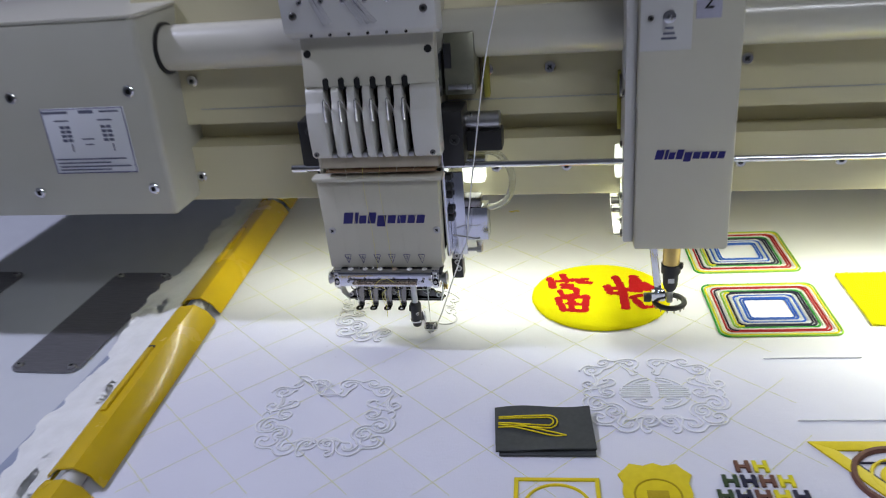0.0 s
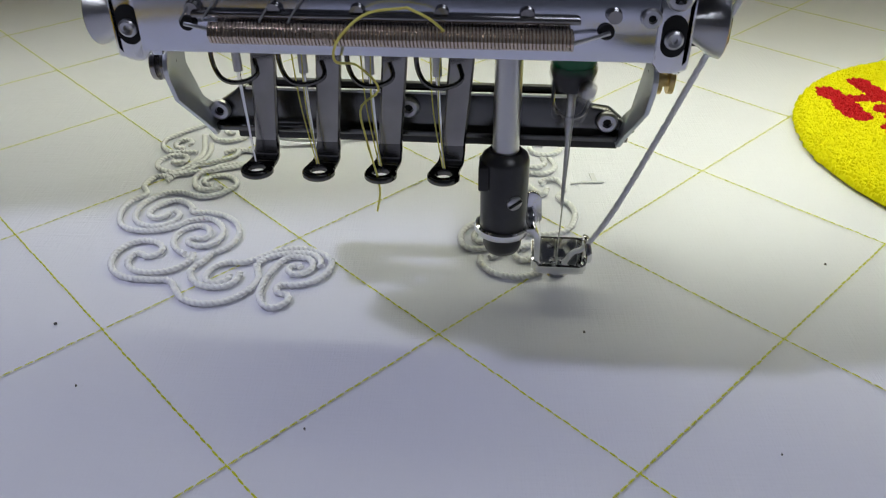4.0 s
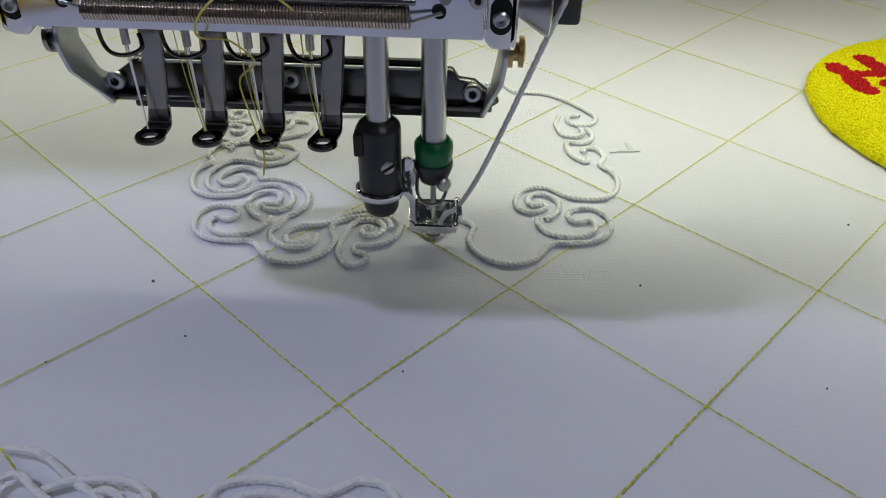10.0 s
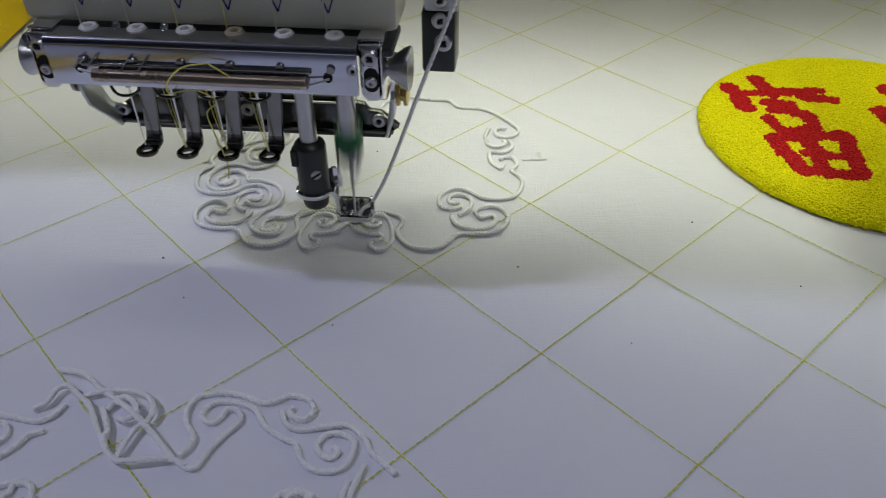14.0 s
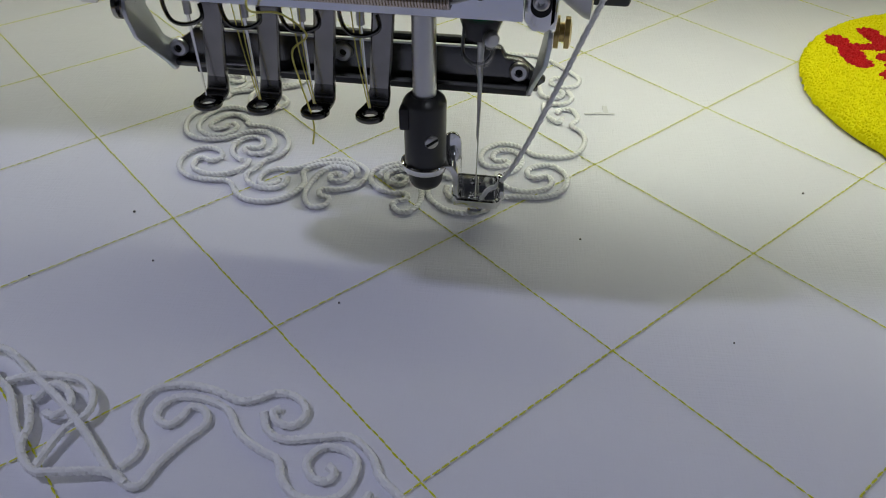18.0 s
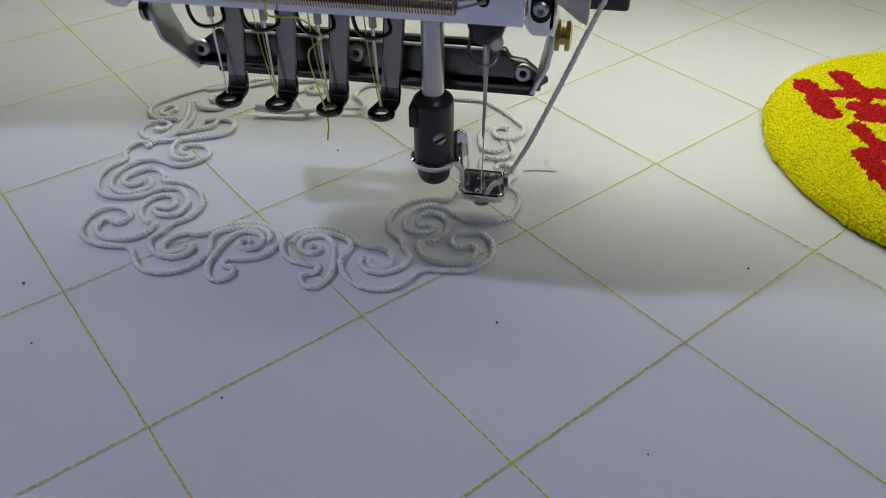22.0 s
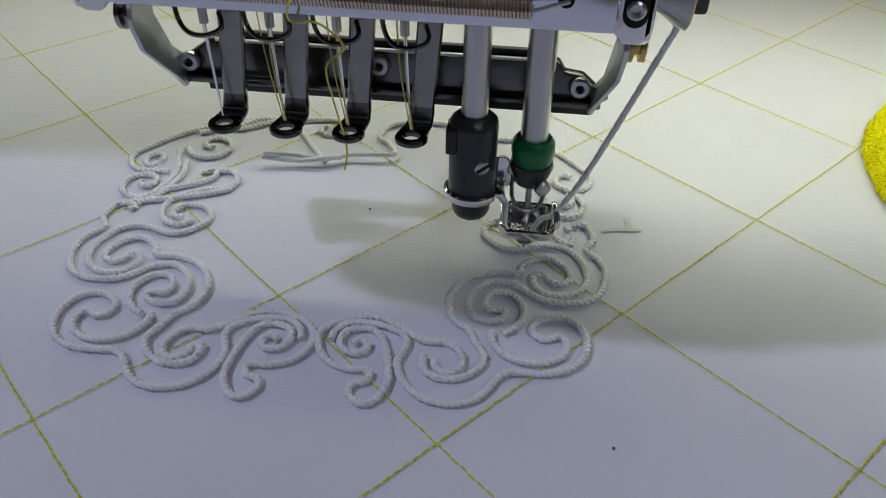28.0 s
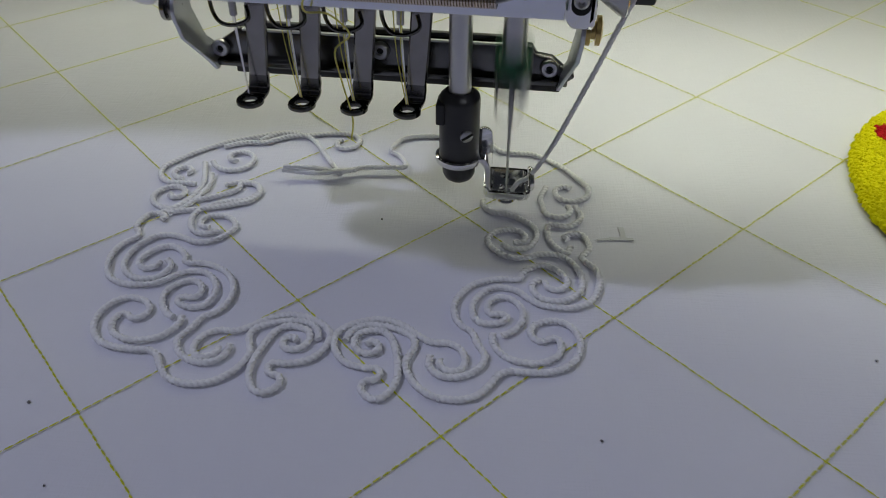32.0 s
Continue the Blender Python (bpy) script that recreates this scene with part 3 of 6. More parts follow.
# the lower scrolls of the wreath, in the order in which the cord is laid, mm; the other half mirrors them
LOWER = {
    "side": [(61.6, 26.3), (60.9, 27.7), (63.0, 28.9), (65.5, 28.3), (66.8, 23.5), (64.8, 19.4), (67.5, 15.8), (68.4, 11.5), (67.2, 6.2), (64.9, 3.1), (60.8, 1.5), (55.2, 1.9), (52.0, 3.9), (49.2, 6.4), (45.2, 7.3), (42.1, 5.7), (40.0, 2.6), (39.4, -0.7), (40.4, -3.9), (43.1, -5.0), (46.1, -4.2), (47.2, -2.5), (45.8, -1.7), (43.7, -1.8), (42.7, 0.0), (43.5, 2.6), (45.8, 3.9), (48.6, 3.0), (50.6, -0.1), (50.3, -4.0), (48.4, -6.9), (46.1, -8.5)],
    "low_curl": [(44.3, -8.0), (44.2, -10.2), (45.5, -12.9), (47.5, -14.8), (50.9, -15.9), (54.4, -15.7), (57.6, -13.9), (58.8, -11.1), (58.3, -8.8), (56.9, -8.3), (54.9, -9.5), (53.1, -8.8), (52.2, -6.9), (53.0, -4.9), (55.2, -3.4), (58.1, -2.9), (61.0, -4.5), (62.8, -8.4), (62.3, -12.8), (60.0, -16.2), (56.3, -18.1), (51.8, -18.6), (47.8, -18.5)],
    "bottom": [(47.8, -18.5), (45.7, -19.9), (43.8, -23.0), (41.4, -25.7), (37.6, -27.0), (33.2, -26.5), (30.1, -24.6), (27.8, -21.7), (26.6, -18.1), (27.1, -15.7), (28.0, -12.7), (27.0, -10.2), (24.3, -8.6), (20.4, -7.5), (16.3, -7.8), (13.8, -9.9), (13.1, -12.8)],
    "tail": [(17.6, -13.4), (18.7, -12.3), (20.2, -13.1), (20.4, -14.5), (19.0, -15.9), (16.4, -15.4), (15.0, -12.9), (15.8, -10.3), (18.3, -9.2), (20.9, -9.3), (22.8, -11.2), (24.1, -14.5), (25.2, -19.7), (25.1, -23.9), (23.2, -27.5), (20.6, -28.0), (18.5, -25.7), (19.0, -23.6), (21.1, -22.9), (21.8, -21.3), (20.8, -20.0), (18.0, -20.0), (14.2, -18.8), (11.8, -16.2), (10.7, -12.7), (11.3, -9.9), (13.9, -7.4), (17.5, -5.9), (21.3, -5.7), (25.3, -7.3), (28.5, -9.9), (31.6, -11.6), (35.0, -11.6), (37.6, -13.2), (38.8, -16.1), (38.1, -18.8), (35.8, -19.5), (33.8, -18.3), (33.5, -16.4)],
    "mid_band": [(31.4, -15.6), (31.6, -18.6), (33.8, -20.8), (37.8, -20.9), (41.2, -18.8), (42.8, -15.8), (42.5, -13.7), (41.0, -11.1), (39.7, -7.8), (37.7, -6.3), (35.9, -3.6), (35.4, 0.7), (37.2, 5.3), (40.5, 8.5), (45.2, 10.2), (49.6, 10.3), (50.5, 12.6), (52.8, 15.0), (55.7, 16.0), (58.5, 14.5), (60.6, 11.4), (60.6, 8.9), (58.6, 7.4), (56.4, 8.1), (55.6, 10.1)],
    "upper_band": [(54.5, 10.9), (52.8, 9.2), (53.0, 6.6), (54.9, 4.2), (58.7, 3.6), (62.2, 5.3), (64.1, 8.7), (64.0, 13.7), (62.0, 17.8), (59.1, 20.1), (54.9, 20.1), (50.0, 18.2), (46.1, 19.0), (43.3, 21.6), (41.9, 24.7), (43.1, 27.5), (45.7, 29.2), (49.2, 29.1), (51.1, 27.1), (50.6, 24.8), (48.2, 24.2)],
    "upper_curl": [(45.4, 23.4), (48.2, 21.6), (51.9, 22.5), (53.9, 26.7), (53.4, 30.9), (50.3, 33.9), (46.4, 35.9), (42.6, 36.6), (40.2, 39.6), (41.0, 43.6), (45.6, 44.9), (50.0, 43.0)],
}
# the upper scrolls of the finished half; each stroke is a chain of scroll sweeps and through-points
UPPER = {
    "cross_leaf": [(-40.6, 30.0), (-34.4, 31.6), (-28.6, 33.2)] + S(-24.2, 41.0, 5.6, 3.4, -65, 110) + [(-26.0, 41.0), (-31.5, 37.4), (-38.0, 34.6)],
    "side_curl": [(-40.4, 31.0)] + S(-42.0, 37.0, 5.1, 4.6, -105, -265) + S(-41.6, 38.4, 2.9, 1.1, 80, -200),
    "stem": [(-43.0, 28.6), (-38.2, 34.0), (-35.6, 42.0), (-37.2, 50.0), (-38.4, 54.0)],
    "stem_inner": [(-40.4, 29.2), (-36.4, 33.6), (-33.8, 42.0), (-34.8, 48.6)],
    "high_curl": [(-37.6, 43.2)] + S(-43.0, 49.2, 6.0, 6.2, -75, -215) + [(-42.0, 59.8), (-36.0, 64.8), (-29.0, 68.4), (-21.5, 71.6), (-15.5, 72.4)],
    "high_inner": S(-42.4, 48.9, 3.6, 1.0, -80, -420),
    "inner_curl": S(-30.0, 56.4, 6.6, 3.6, 195, 470) + S(-30.3, 57.2, 2.6, 1.2, 120, 300),
    "top_band": [(-35.6, 62.6), (-30.0, 65.4), (-24.0, 66.0), (-18.6, 69.6), (-12.0, 71.2), (-6.0, 72.6)] + S(-1.2, 67.8, 5.2, 1.5, 100, -250),
    "top_loop": [(-26.0, 66.8), (-22.0, 71.0), (-17.0, 71.6), (-12.0, 69.8), (-8.2, 65.0), (-3.6, 57.4), (0.5, 51.2)],
}
AXIS, LOW_AXIS, LOW_DROP = 11.3, 10.2, 0.1
# the other half's single outline, laid before the clip begins
OUTLINE = [
    [(33.0, 72.8), (40.0, 72.4), (44.0, 67.0), (49.0, 66.2), (54.0, 65.6), (61.0, 60.0)] + S(62.4, 47.8, 6.2, 1.6, 40, -300),
    [(56.8, 49.4), (55.2, 44.0)] + S(60.0, 39.6, 4.5, 2.4, 165, 400),
    [(64.2, 41.2), (65.4, 36.4), (62.4, 32.3), (57.4, 32.5), (56.8, 28.2), (57.9, 24.6), (61.0, 21.2), (62.2, 23.8)],
]
# the half in work: the seconds within which each stroke is laid
WINDOWS = {"side": (-9.0, -1.0), "low_curl": (-0.4, 5.0), "bottom": (4.9, 8.9), "tail": (8.8, 17.1), "mid_band": (17.0, 23.2), "upper_band": (23.1, 28.5), "upper_curl": (28.4, 33.0)}
CORD_R = 0.77


def cord_mesh(name, pts, lift=0.0, seg=12, strands=2):
    bm = bmesh.new()
    sweep(bm, [(p.x, p.y, p.z + lift + 0.0005) for p in pts], CORD_R / 1000, seg, flat=0.85, twist=2500.0, lobes=strands)
    me = finish(bm, CORD, name)
    for p in me.polygons:
        p.use_smooth = True
    return me


def strokes_mm(other):
    """The strokes of the finished half, or of the other one, in metres."""
    for name, pts in LOWER.items():
        if not other:
            pts = [(2 * LOW_AXIS - x, y - LOW_DROP) for x, y in pts]
        yield name, [(x / 1000, (y + 0.3) / 1000, 0.0) for x, y in pts]
    for name, pts in UPPER.items():
        if other:
            pts = [(2 * AXIS - x, y) for x, y in pts]
        yield name, [(x / 1000, y / 1000, 0.0) for x, y in pts]


LAYING = []


def wreath_in_work():
    w = part("cord_wreath", *loose_start(), cloth, "white twisted cord wreath of scrolls, half laid")
    for name, pts in strokes_mm(False):
        ob = new("cord", cord_mesh("cord", spline(pts, 0.00025)))
        ob.parent = w
    for pts in OUTLINE:
        ob = new("cord", cord_mesh("cord", spline([(x / 1000, y / 1000, 0.0) for x, y in pts], 0.00025)))
        ob.parent = w
    for name, pts in strokes_mm(True):
        if name not in WINDOWS:
            continue
        line = spline(pts, 0.00025)
        t0, t1 = WINDOWS[name]
        size = 14 if t1 > 0 else len(line)
        for k in range(0, len(line) - 3, size):
            bit = line[k:k + size + 1]
            if len(bit) < 3:
                continue
            ob = new("cord_piece", cord_mesh("cord_piece", bit))
            ob.parent = w
            when = t0 + (t1 - t0) * (k + size) / len(line)
            if when > 0.15:
                LAYING.append((ob, when))
    return w


def loose_start():
    """The loose cord ends at the wreath's top and the first strand of the other half."""
    bm = bmesh.new()
    for pts in ([(-14.7, 49.1, 3), (-7.3, 50.6, 2.0), (0.5, 50.9, 1), (6.5, 53.2, 1), (12.0, 53.6, 1.2), (18.0, 54.7, 1), (15.9, 61.3, 0), (12.8, 64.8, 0), (16.0, 71.6, 0), (24.1, 73.6, 0), (33.0, 72.8, 0)],
                [(-15.2, 49.6, 1.5), (-6.0, 49.4, 1.0), (1.5, 50.0, 1.8), (5.0, 52.6, 0.6)]):
        line = spline([(x / 1000, y / 1000, z / 1000) for x, y, z in pts], 0.0005)
        sweep(bm, [(p.x, p.y, p.z + 0.0006) for p in line], CORD_R / 1000 * 0.9, 8, twist=2500.0, lobes=2)
    return bm, CORD


# the crown of the finished wreaths, one half, and the cords left loose over the first one, mm on the cloth
CROWN_INSTEAD = ("high_curl", "high_inner", "inner_curl", "top_band", "top_loop")
CROWN_AXIS = -24.0
CROWN = [
    [(-18.4, -109.5), (-15.5, -111.7), (-13.0, -111.6), (-11.6, -107.3), (-8.9, -102.1), (-6.0, -97.6), (-7.3, -94.4), (-10.1, -93.9), (-11.1, -96.5), (-12.8, -98.4), (-15.6, -97.0), (-15.8, -94.1), (-13.5, -91.8), (-8.7, -91.6), (-3.1, -93.8), (0.9, -99.1), (5.9, -102.4), (9.3, -104.1), (11.1, -108.0), (14.3, -111.0), (19.1, -111.6), (22.2, -109.9), (23.7, -105.9), (23.2, -102.5), (20.2, -100.6), (16.8, -100.7), (14.6, -103.7), (15.9, -106.8), (18.7, -107.7), (20.0, -105.9), (18.4, -104.2)],
    [(-18.1, -108.5), (-16.2, -105.6), (-16.3, -102.5), (-19.0, -99.0), (-20.2, -94.7), (-18.7, -90.3), (-13.2, -88.6), (-7.1, -89.3), (-1.4, -91.5), (2.0, -90.6), (5.3, -88.8), (9.8, -89.8), (12.0, -93.2), (10.5, -96.2), (7.6, -96.0), (5.7, -93.7), (7.3, -92.3)],
    [(4.0, -93.9), (5.8, -97.8), (9.5, -99.6), (15.7, -98.5), (21.3, -97.9), (25.9, -101.6), (28.0, -105.7), (31.9, -109.3), (34.5, -111.9)],
]
LOOSE = [
    [(-44.9, -88.4), (-34.4, -96.0), (-26.4, -102.8), (-18.7, -110.2)],
    [(-49.2, -91.9), (-42.6, -89.7), (-33.5, -90.3), (-29.0, -93.9), (-28.1, -98.4), (-30.8, -102.1), (-32.2, -108.1), (-32.8, -111.4)],
    [(-41.9, -94.8), (-38.0, -101.5), (-36.7, -106.9), (-32.2, -111.4), (-27.7, -111.2), (-19.8, -110.1), (-15.5, -111.7)],
    [(-59.3, -96.0), (-56.4, -94.0), (-55.6, -90.2), (-52.6, -89.1), (-49.2, -91.9), (-45.1, -94.9), (-40.7, -101.6), (-36.8, -106.6)],
    [(-40.4, -95.5), (-38.1, -92.0), (-34.5, -93.2), (-32.1, -96.8), (-34.4, -99.2), (-37.2, -97.9)],
    [(-58.0, -82.4), (-50.6, -84.7), (-44.0, -89.2)],
]


def finished_wreath(dx, dy, emblem, size=0.94):
    """A wreath already sewn, a little smaller than the one in work."""
    mid = Vector((AXIS, 22.0)) / 1000
    over = (dx + 0.031, dy + 0.161)

    def put(x, y, z):
        return (mid.x + (x - mid.x) * size + dx, mid.y + (y - mid.y) * size + dy, z)

    def cord(bm, pts, lift=0.0003):
        sweep(bm, [(p.x, p.y, p.z + lift) for p in spline(pts, 0.0005)], CORD_R / 1000 * 1.08, 8, flat=0.92, twist=2500.0, lobes=2)

    w = None
    for other in (False, True):
        bm = bmesh.new()
        for name, pts in strokes_mm(other):
            if name not in CROWN_INSTEAD:
                cord(bm, [put(x, y, 0.0) for x, y, z in pts])
        for k, pts in enumerate(CROWN):
            if not other and not emblem:
                pts = ([pts[16:], [], pts])[k]
            if k == 2 and (emblem or not other):
                pts = pts[:-2]
            if pts:
                cord(bm, [((x if other else 2 * CROWN_AXIS - x) / 1000 + over[0], y / 1000 + over[1], 0.0) for x, y in pts])
        if w is None:
            w = part("cord_wreath", bm, CORD, cloth, "white twisted cord wreath of scrolls" + (" round a barred emblem" if emblem else ", cords loose at its top"))
        else:
            part("cord", bm, CORD, w)
    for pts in ([] if emblem else LOOSE):
        bm = bmesh.new()
        n = len(pts)
        cord(bm, [(x / 1000, y / 1000, 0.0013 * math.sin(math.pi * i / (n - 1))) for i, (x, y) in enumerate(pts)], 0.0006)
        part("loose_cord", bm, CORD, w)
    if emblem:
        bm = bmesh.new()
        cx, cy = AXIS, 25.0
        # half of a barred sign: bracket, two hairpins, hooked bracket
        half = ([(3.5, 21.5), (10, 20.5), (17, 16.5), (23, 10.6), (22, 9.2), (4.5, 9.2), (4.5, 11.8), (16, 12.2), (10, 16.8), (2.5, 18.5)],
                [(3.5, 6.3), (25.5, 6.3), (26.5, 4.8), (25.5, 3.4), (3.5, 3.4)],
                [(3.5, 0.4), (26.5, 0.4), (27.3, -1.0), (26.5, -2.4), (3.5, -2.4)],
                [(2.5, -5.5), (26, -5.5), (24.5, -12), (19, -17), (12, -20.5), (5, -21.5), (4.5, -19.5), (11, -18), (17, -14), (19.5, -9.2), (9, -8.6), (8, -11.5), (13, -12.3)])
        for sx in (-1, 1):
            for pts in half:
                cord(bm, [put((cx + sx * x) / 1000, (cy + y) / 1000, 0.0) for x, y in pts])
        part("emblem", bm, CORD, w)


def capsule_hit(x, y, marks):
    for ax, ay, bx, by, r in marks:
        dx, dy = bx - ax, by - ay
        k = max(0, min(1, ((x - ax) * dx + (y - ay) * dy) / (dx * dx + dy * dy + 1e-9)))
        if math.hypot(x - ax - dx * k, y - ay - dy * k) < r + 1.1:
            return True
    return False


# red strokes on the yellow disc, mm from its centre: two abstract brush marks
BRUSH_A = [(-46.9, 33.3, -45.0, 14.2, 2.7), (-45.3, 27.0, -32.0, 28.3, 1.9), (-32.0, 28.3, -11.2, 30.3, 1.9), (-18.4, 24.3, -8.5, 22.6, 2.3), (-34.4, 40.2, -31.4, 26.8, 2.7), (-34.2, 19.3, -27.6, 17.6, 2.7), (-38.2, 6.1, -34.9, -3.9, 1.9), (-34.3, 13.3, -22.7, 10.9, 1.9), (-22.3, 10.9, -22.4, 0.8, 1.9), (-35.1, -4.6, -22.7, -0.6, 1.9), (-40.8, -9.3, -35.4, -31.3, 2.3), (-39.5, -8.0, -13.8, -5.7, 2.3), (-13.2, -6.4, -16.7, -32.9, 2.3), (-34.2, -30.7, -17.2, -33.6, 1.9), (-27.5, -6.1, -27.9, -30.8, 2.3), (-31.6, -19.0, -14.9, -21.3, 1.5)]
BRUSH_B = [(7.7, 13.3, 10.0, 0.2, 3.1), (10.0, 0.2, 15.5, 0.1, 2.3), (17.2, 32.1, 21.2, 10.8, 3.1), (21.2, 10.8, 21.1, -29.1, 3.1), (9.3, 11.0, 26.3, 7.1, 2.3), (34.8, 33.4, 32.2, 7.0, 3.4), (26.3, 7.1, 37.2, 3.3, 2.7), (35.9, 29.4, 38.6, 16.4, 3.1), (43.0, 17.9, 50.0, 6.7, 3.1), (38.1, 6.9, 49.6, 5.2, 1.9), (35.3, 11.3, 42.7, 9.0, 3.1), (29.2, -9.2, 36.4, -28.1, 2.3), (31.7, -7.2, 48.9, -4.0, 1.9), (49.3, -5.4, 48.9, -27.6, 2.3), (36.4, -28.1, 48.7, -28.3, 1.9)]


def pile(bm, x, y, z, r):
    """One chenille loop: a small lumpy bead."""
    n = 5
    spin = random.uniform(0, 6.28)
    top = bm.verts.new((x + random.uniform(-0.3, 0.3) * r, y + random.uniform(-0.3, 0.3) * r, z + r * 1.1))
    r1 = [bm.verts.new((x + r * 0.75 * math.cos(spin + k * 6.2832 / n), y + r * 0.75 * math.sin(spin + k * 6.2832 / n), z + r * random.uniform(0.45, 0.75))) for k in range(n)]
    r2 = [bm.verts.new((x + r * math.cos(spin + k * 6.2832 / n), y + r * math.sin(spin + k * 6.2832 / n), z - r)) for k in range(n)]
    for k in range(n):
        j = (k + 1) % n
        bm.faces.new((top, r1[k], r1[j])).smooth = True
        bm.faces.new((r1[k], r2[k], r2[j], r1[j])).smooth = True


def chenille_disc(cx, cy, radius):
    bm = bmesh.new()
    lathe(bm, (cx, cy, 0.0), (0, 0, 1), [(0.0, radius - 0.0005), (0.0008, radius), (0.0018, radius - 0.0005), (0.0022, radius - 0.002)], 96)
    disc = part("chenille_disc", bm, CHENILLE_Y, cloth, "round yellow chenille patch with red brush marks")
    yellow, red = bmesh.new(), bmesh.new()
    step = 0.00105
    j = 0
    y = -radius
    while y < radius:
        x = -radius + (step / 2 if j % 2 else 0)
        while x < radius:
            px, py = x + random.uniform(-1, 1) * 0.0003, y + random.uniform(-1, 1) * 0.0003
            d = math.hypot(px, py)
            if d < radius:
                edge = max(0.0, (d - radius + 0.004) / 0.004)
                wob = 1.3 * noise.noise((px * 180, py * 180, 0.0))
                hit = capsule_hit(px * 1000 + wob, py * 1000 + wob, BRUSH_A + BRUSH_B)
                pile(red if hit else yellow, cx + px, cy + py, 0.0032 - 0.0020 * edge * edge + random.uniform(-0.00016, 0.00016), random.uniform(0.00070, 0.00092))
                if hit:
                    pile(red, cx + px + step * 0.5, cy + py + step * 0.3, 0.0030, 0.0008)
            x += step
        y += step * 0.9
        j += 1
    part("chenille_surface", yellow, CHENILLE_Y, disc, "", kind="stuff")
    part("chenille_surface", red, CHENILLE_R, disc, "red chenille brush marks", kind="stuff")


def rounded_loop(cx, cy, hx, hy, r, n=5):
    return arc2(cx + hx - r, cy + hy - r, r, 0, 90, n) + arc2(cx - hx + r, cy + hy - r, r, 90, 180, n) + arc2(cx - hx + r, cy - hy + r, r, 180, 270, n) + arc2(cx + hx - r, cy - hy + r, r, 270, 360, n)


RAINBOW = [plain("thread_green", (0.04, 0.36, 0.05)), plain("thread_yellow", (0.78, 0.68, 0.02)), plain("thread_red", (0.45, 0.02, 0.02)), plain("thread_black", (0.02, 0.02, 0.05)),
           plain("thread_blue", (0.03, 0.12, 0.55)), plain("thread_white", (0.75, 0.75, 0.75)), plain("thread_lime", (0.25, 0.5, 0.06))]


def rainbow_square(cx, cy):
    """Nested rounded squares of cord whose colour changes twice on the way round."""
    order = [0, 1, 5, 2, 3, 5, 6, 1, 3, 5, 4, 5, 4, 4]
    later = [6, 1, 5, 2, 2, 5, 0, 3, 3, 5, 4, 5, 4, 4]
    sq = None
    for i, (k, l) in enumerate(zip(order, later)):
        h = 0.0475 - i * 0.0023
        loop = rounded_loop(cx, cy, h * 1.07, h, 0.008 - i * 0.0003, 4)
        n = len(loop)
        cut = n * 5 // 8
        for bit, c in ((loop[n // 4:cut + 3], k), (loop[cut + 2:] + loop[:n // 4 + 1], l)):
            dense = []
            for (x0, y0), (x1, y1) in zip(bit, bit[1:]):
                m = max(1, int(math.hypot(x1 - x0, y1 - y0) / 0.006))
                dense += [(x0 + (x1 - x0) * j / m, y0 + (y1 - y0) * j / m, 0.0006 + random.uniform(-0.0001, 0.0001)) for j in range(m)]
            dense.append((*bit[-1], 0.0006))
            bm = bmesh.new()
            sweep(bm, dense, 0.00085, 6)
            if sq is None:
                sq = part("cord_square", bm, RAINBOW[c], cloth, "nested rounded squares of coloured cord")
            else:
                part("cord_ring", bm, RAINBOW[c], sq)


def yellow_block(cx, cy):
    bm = bmesh.new()
    box(bm, (cx, cy, 0.0012), (0.10, 0.096, 0.0024), 0.001)
    p = part("chenille_square", bm, CHENILLE_Y, cloth, "plain yellow chenille square")
    bm = bmesh.new()
    for i in range(48):
        for k in range(46):
            pile(bm, cx - 0.049 + i * 0.00208 + random.uniform(-1, 1) * 0.0005, cy - 0.047 + k * 0.00208 + random.uniform(-1, 1) * 0.0005, 0.0026, 0.0012)
    part("chenille_surface", bm, CHENILLE_Y, p, "", kind="stuff")


def thin_cords():
    for (x0, y0), (x1, y1) in (((0.326, -0.062), (0.402, -0.062)), ((0.330, -0.144), (0.48, -0.147))):
        bm = bmesh.new()
        sweep(bm, [(x0, y0, 0.0006), ((x0 + x1) / 2, y0 + 0.0004, 0.0006), (x1, y1, 0.0006)], 0.0007, 7)
        part("thin_cord", bm, CORD, cloth, "straight thin white cord")


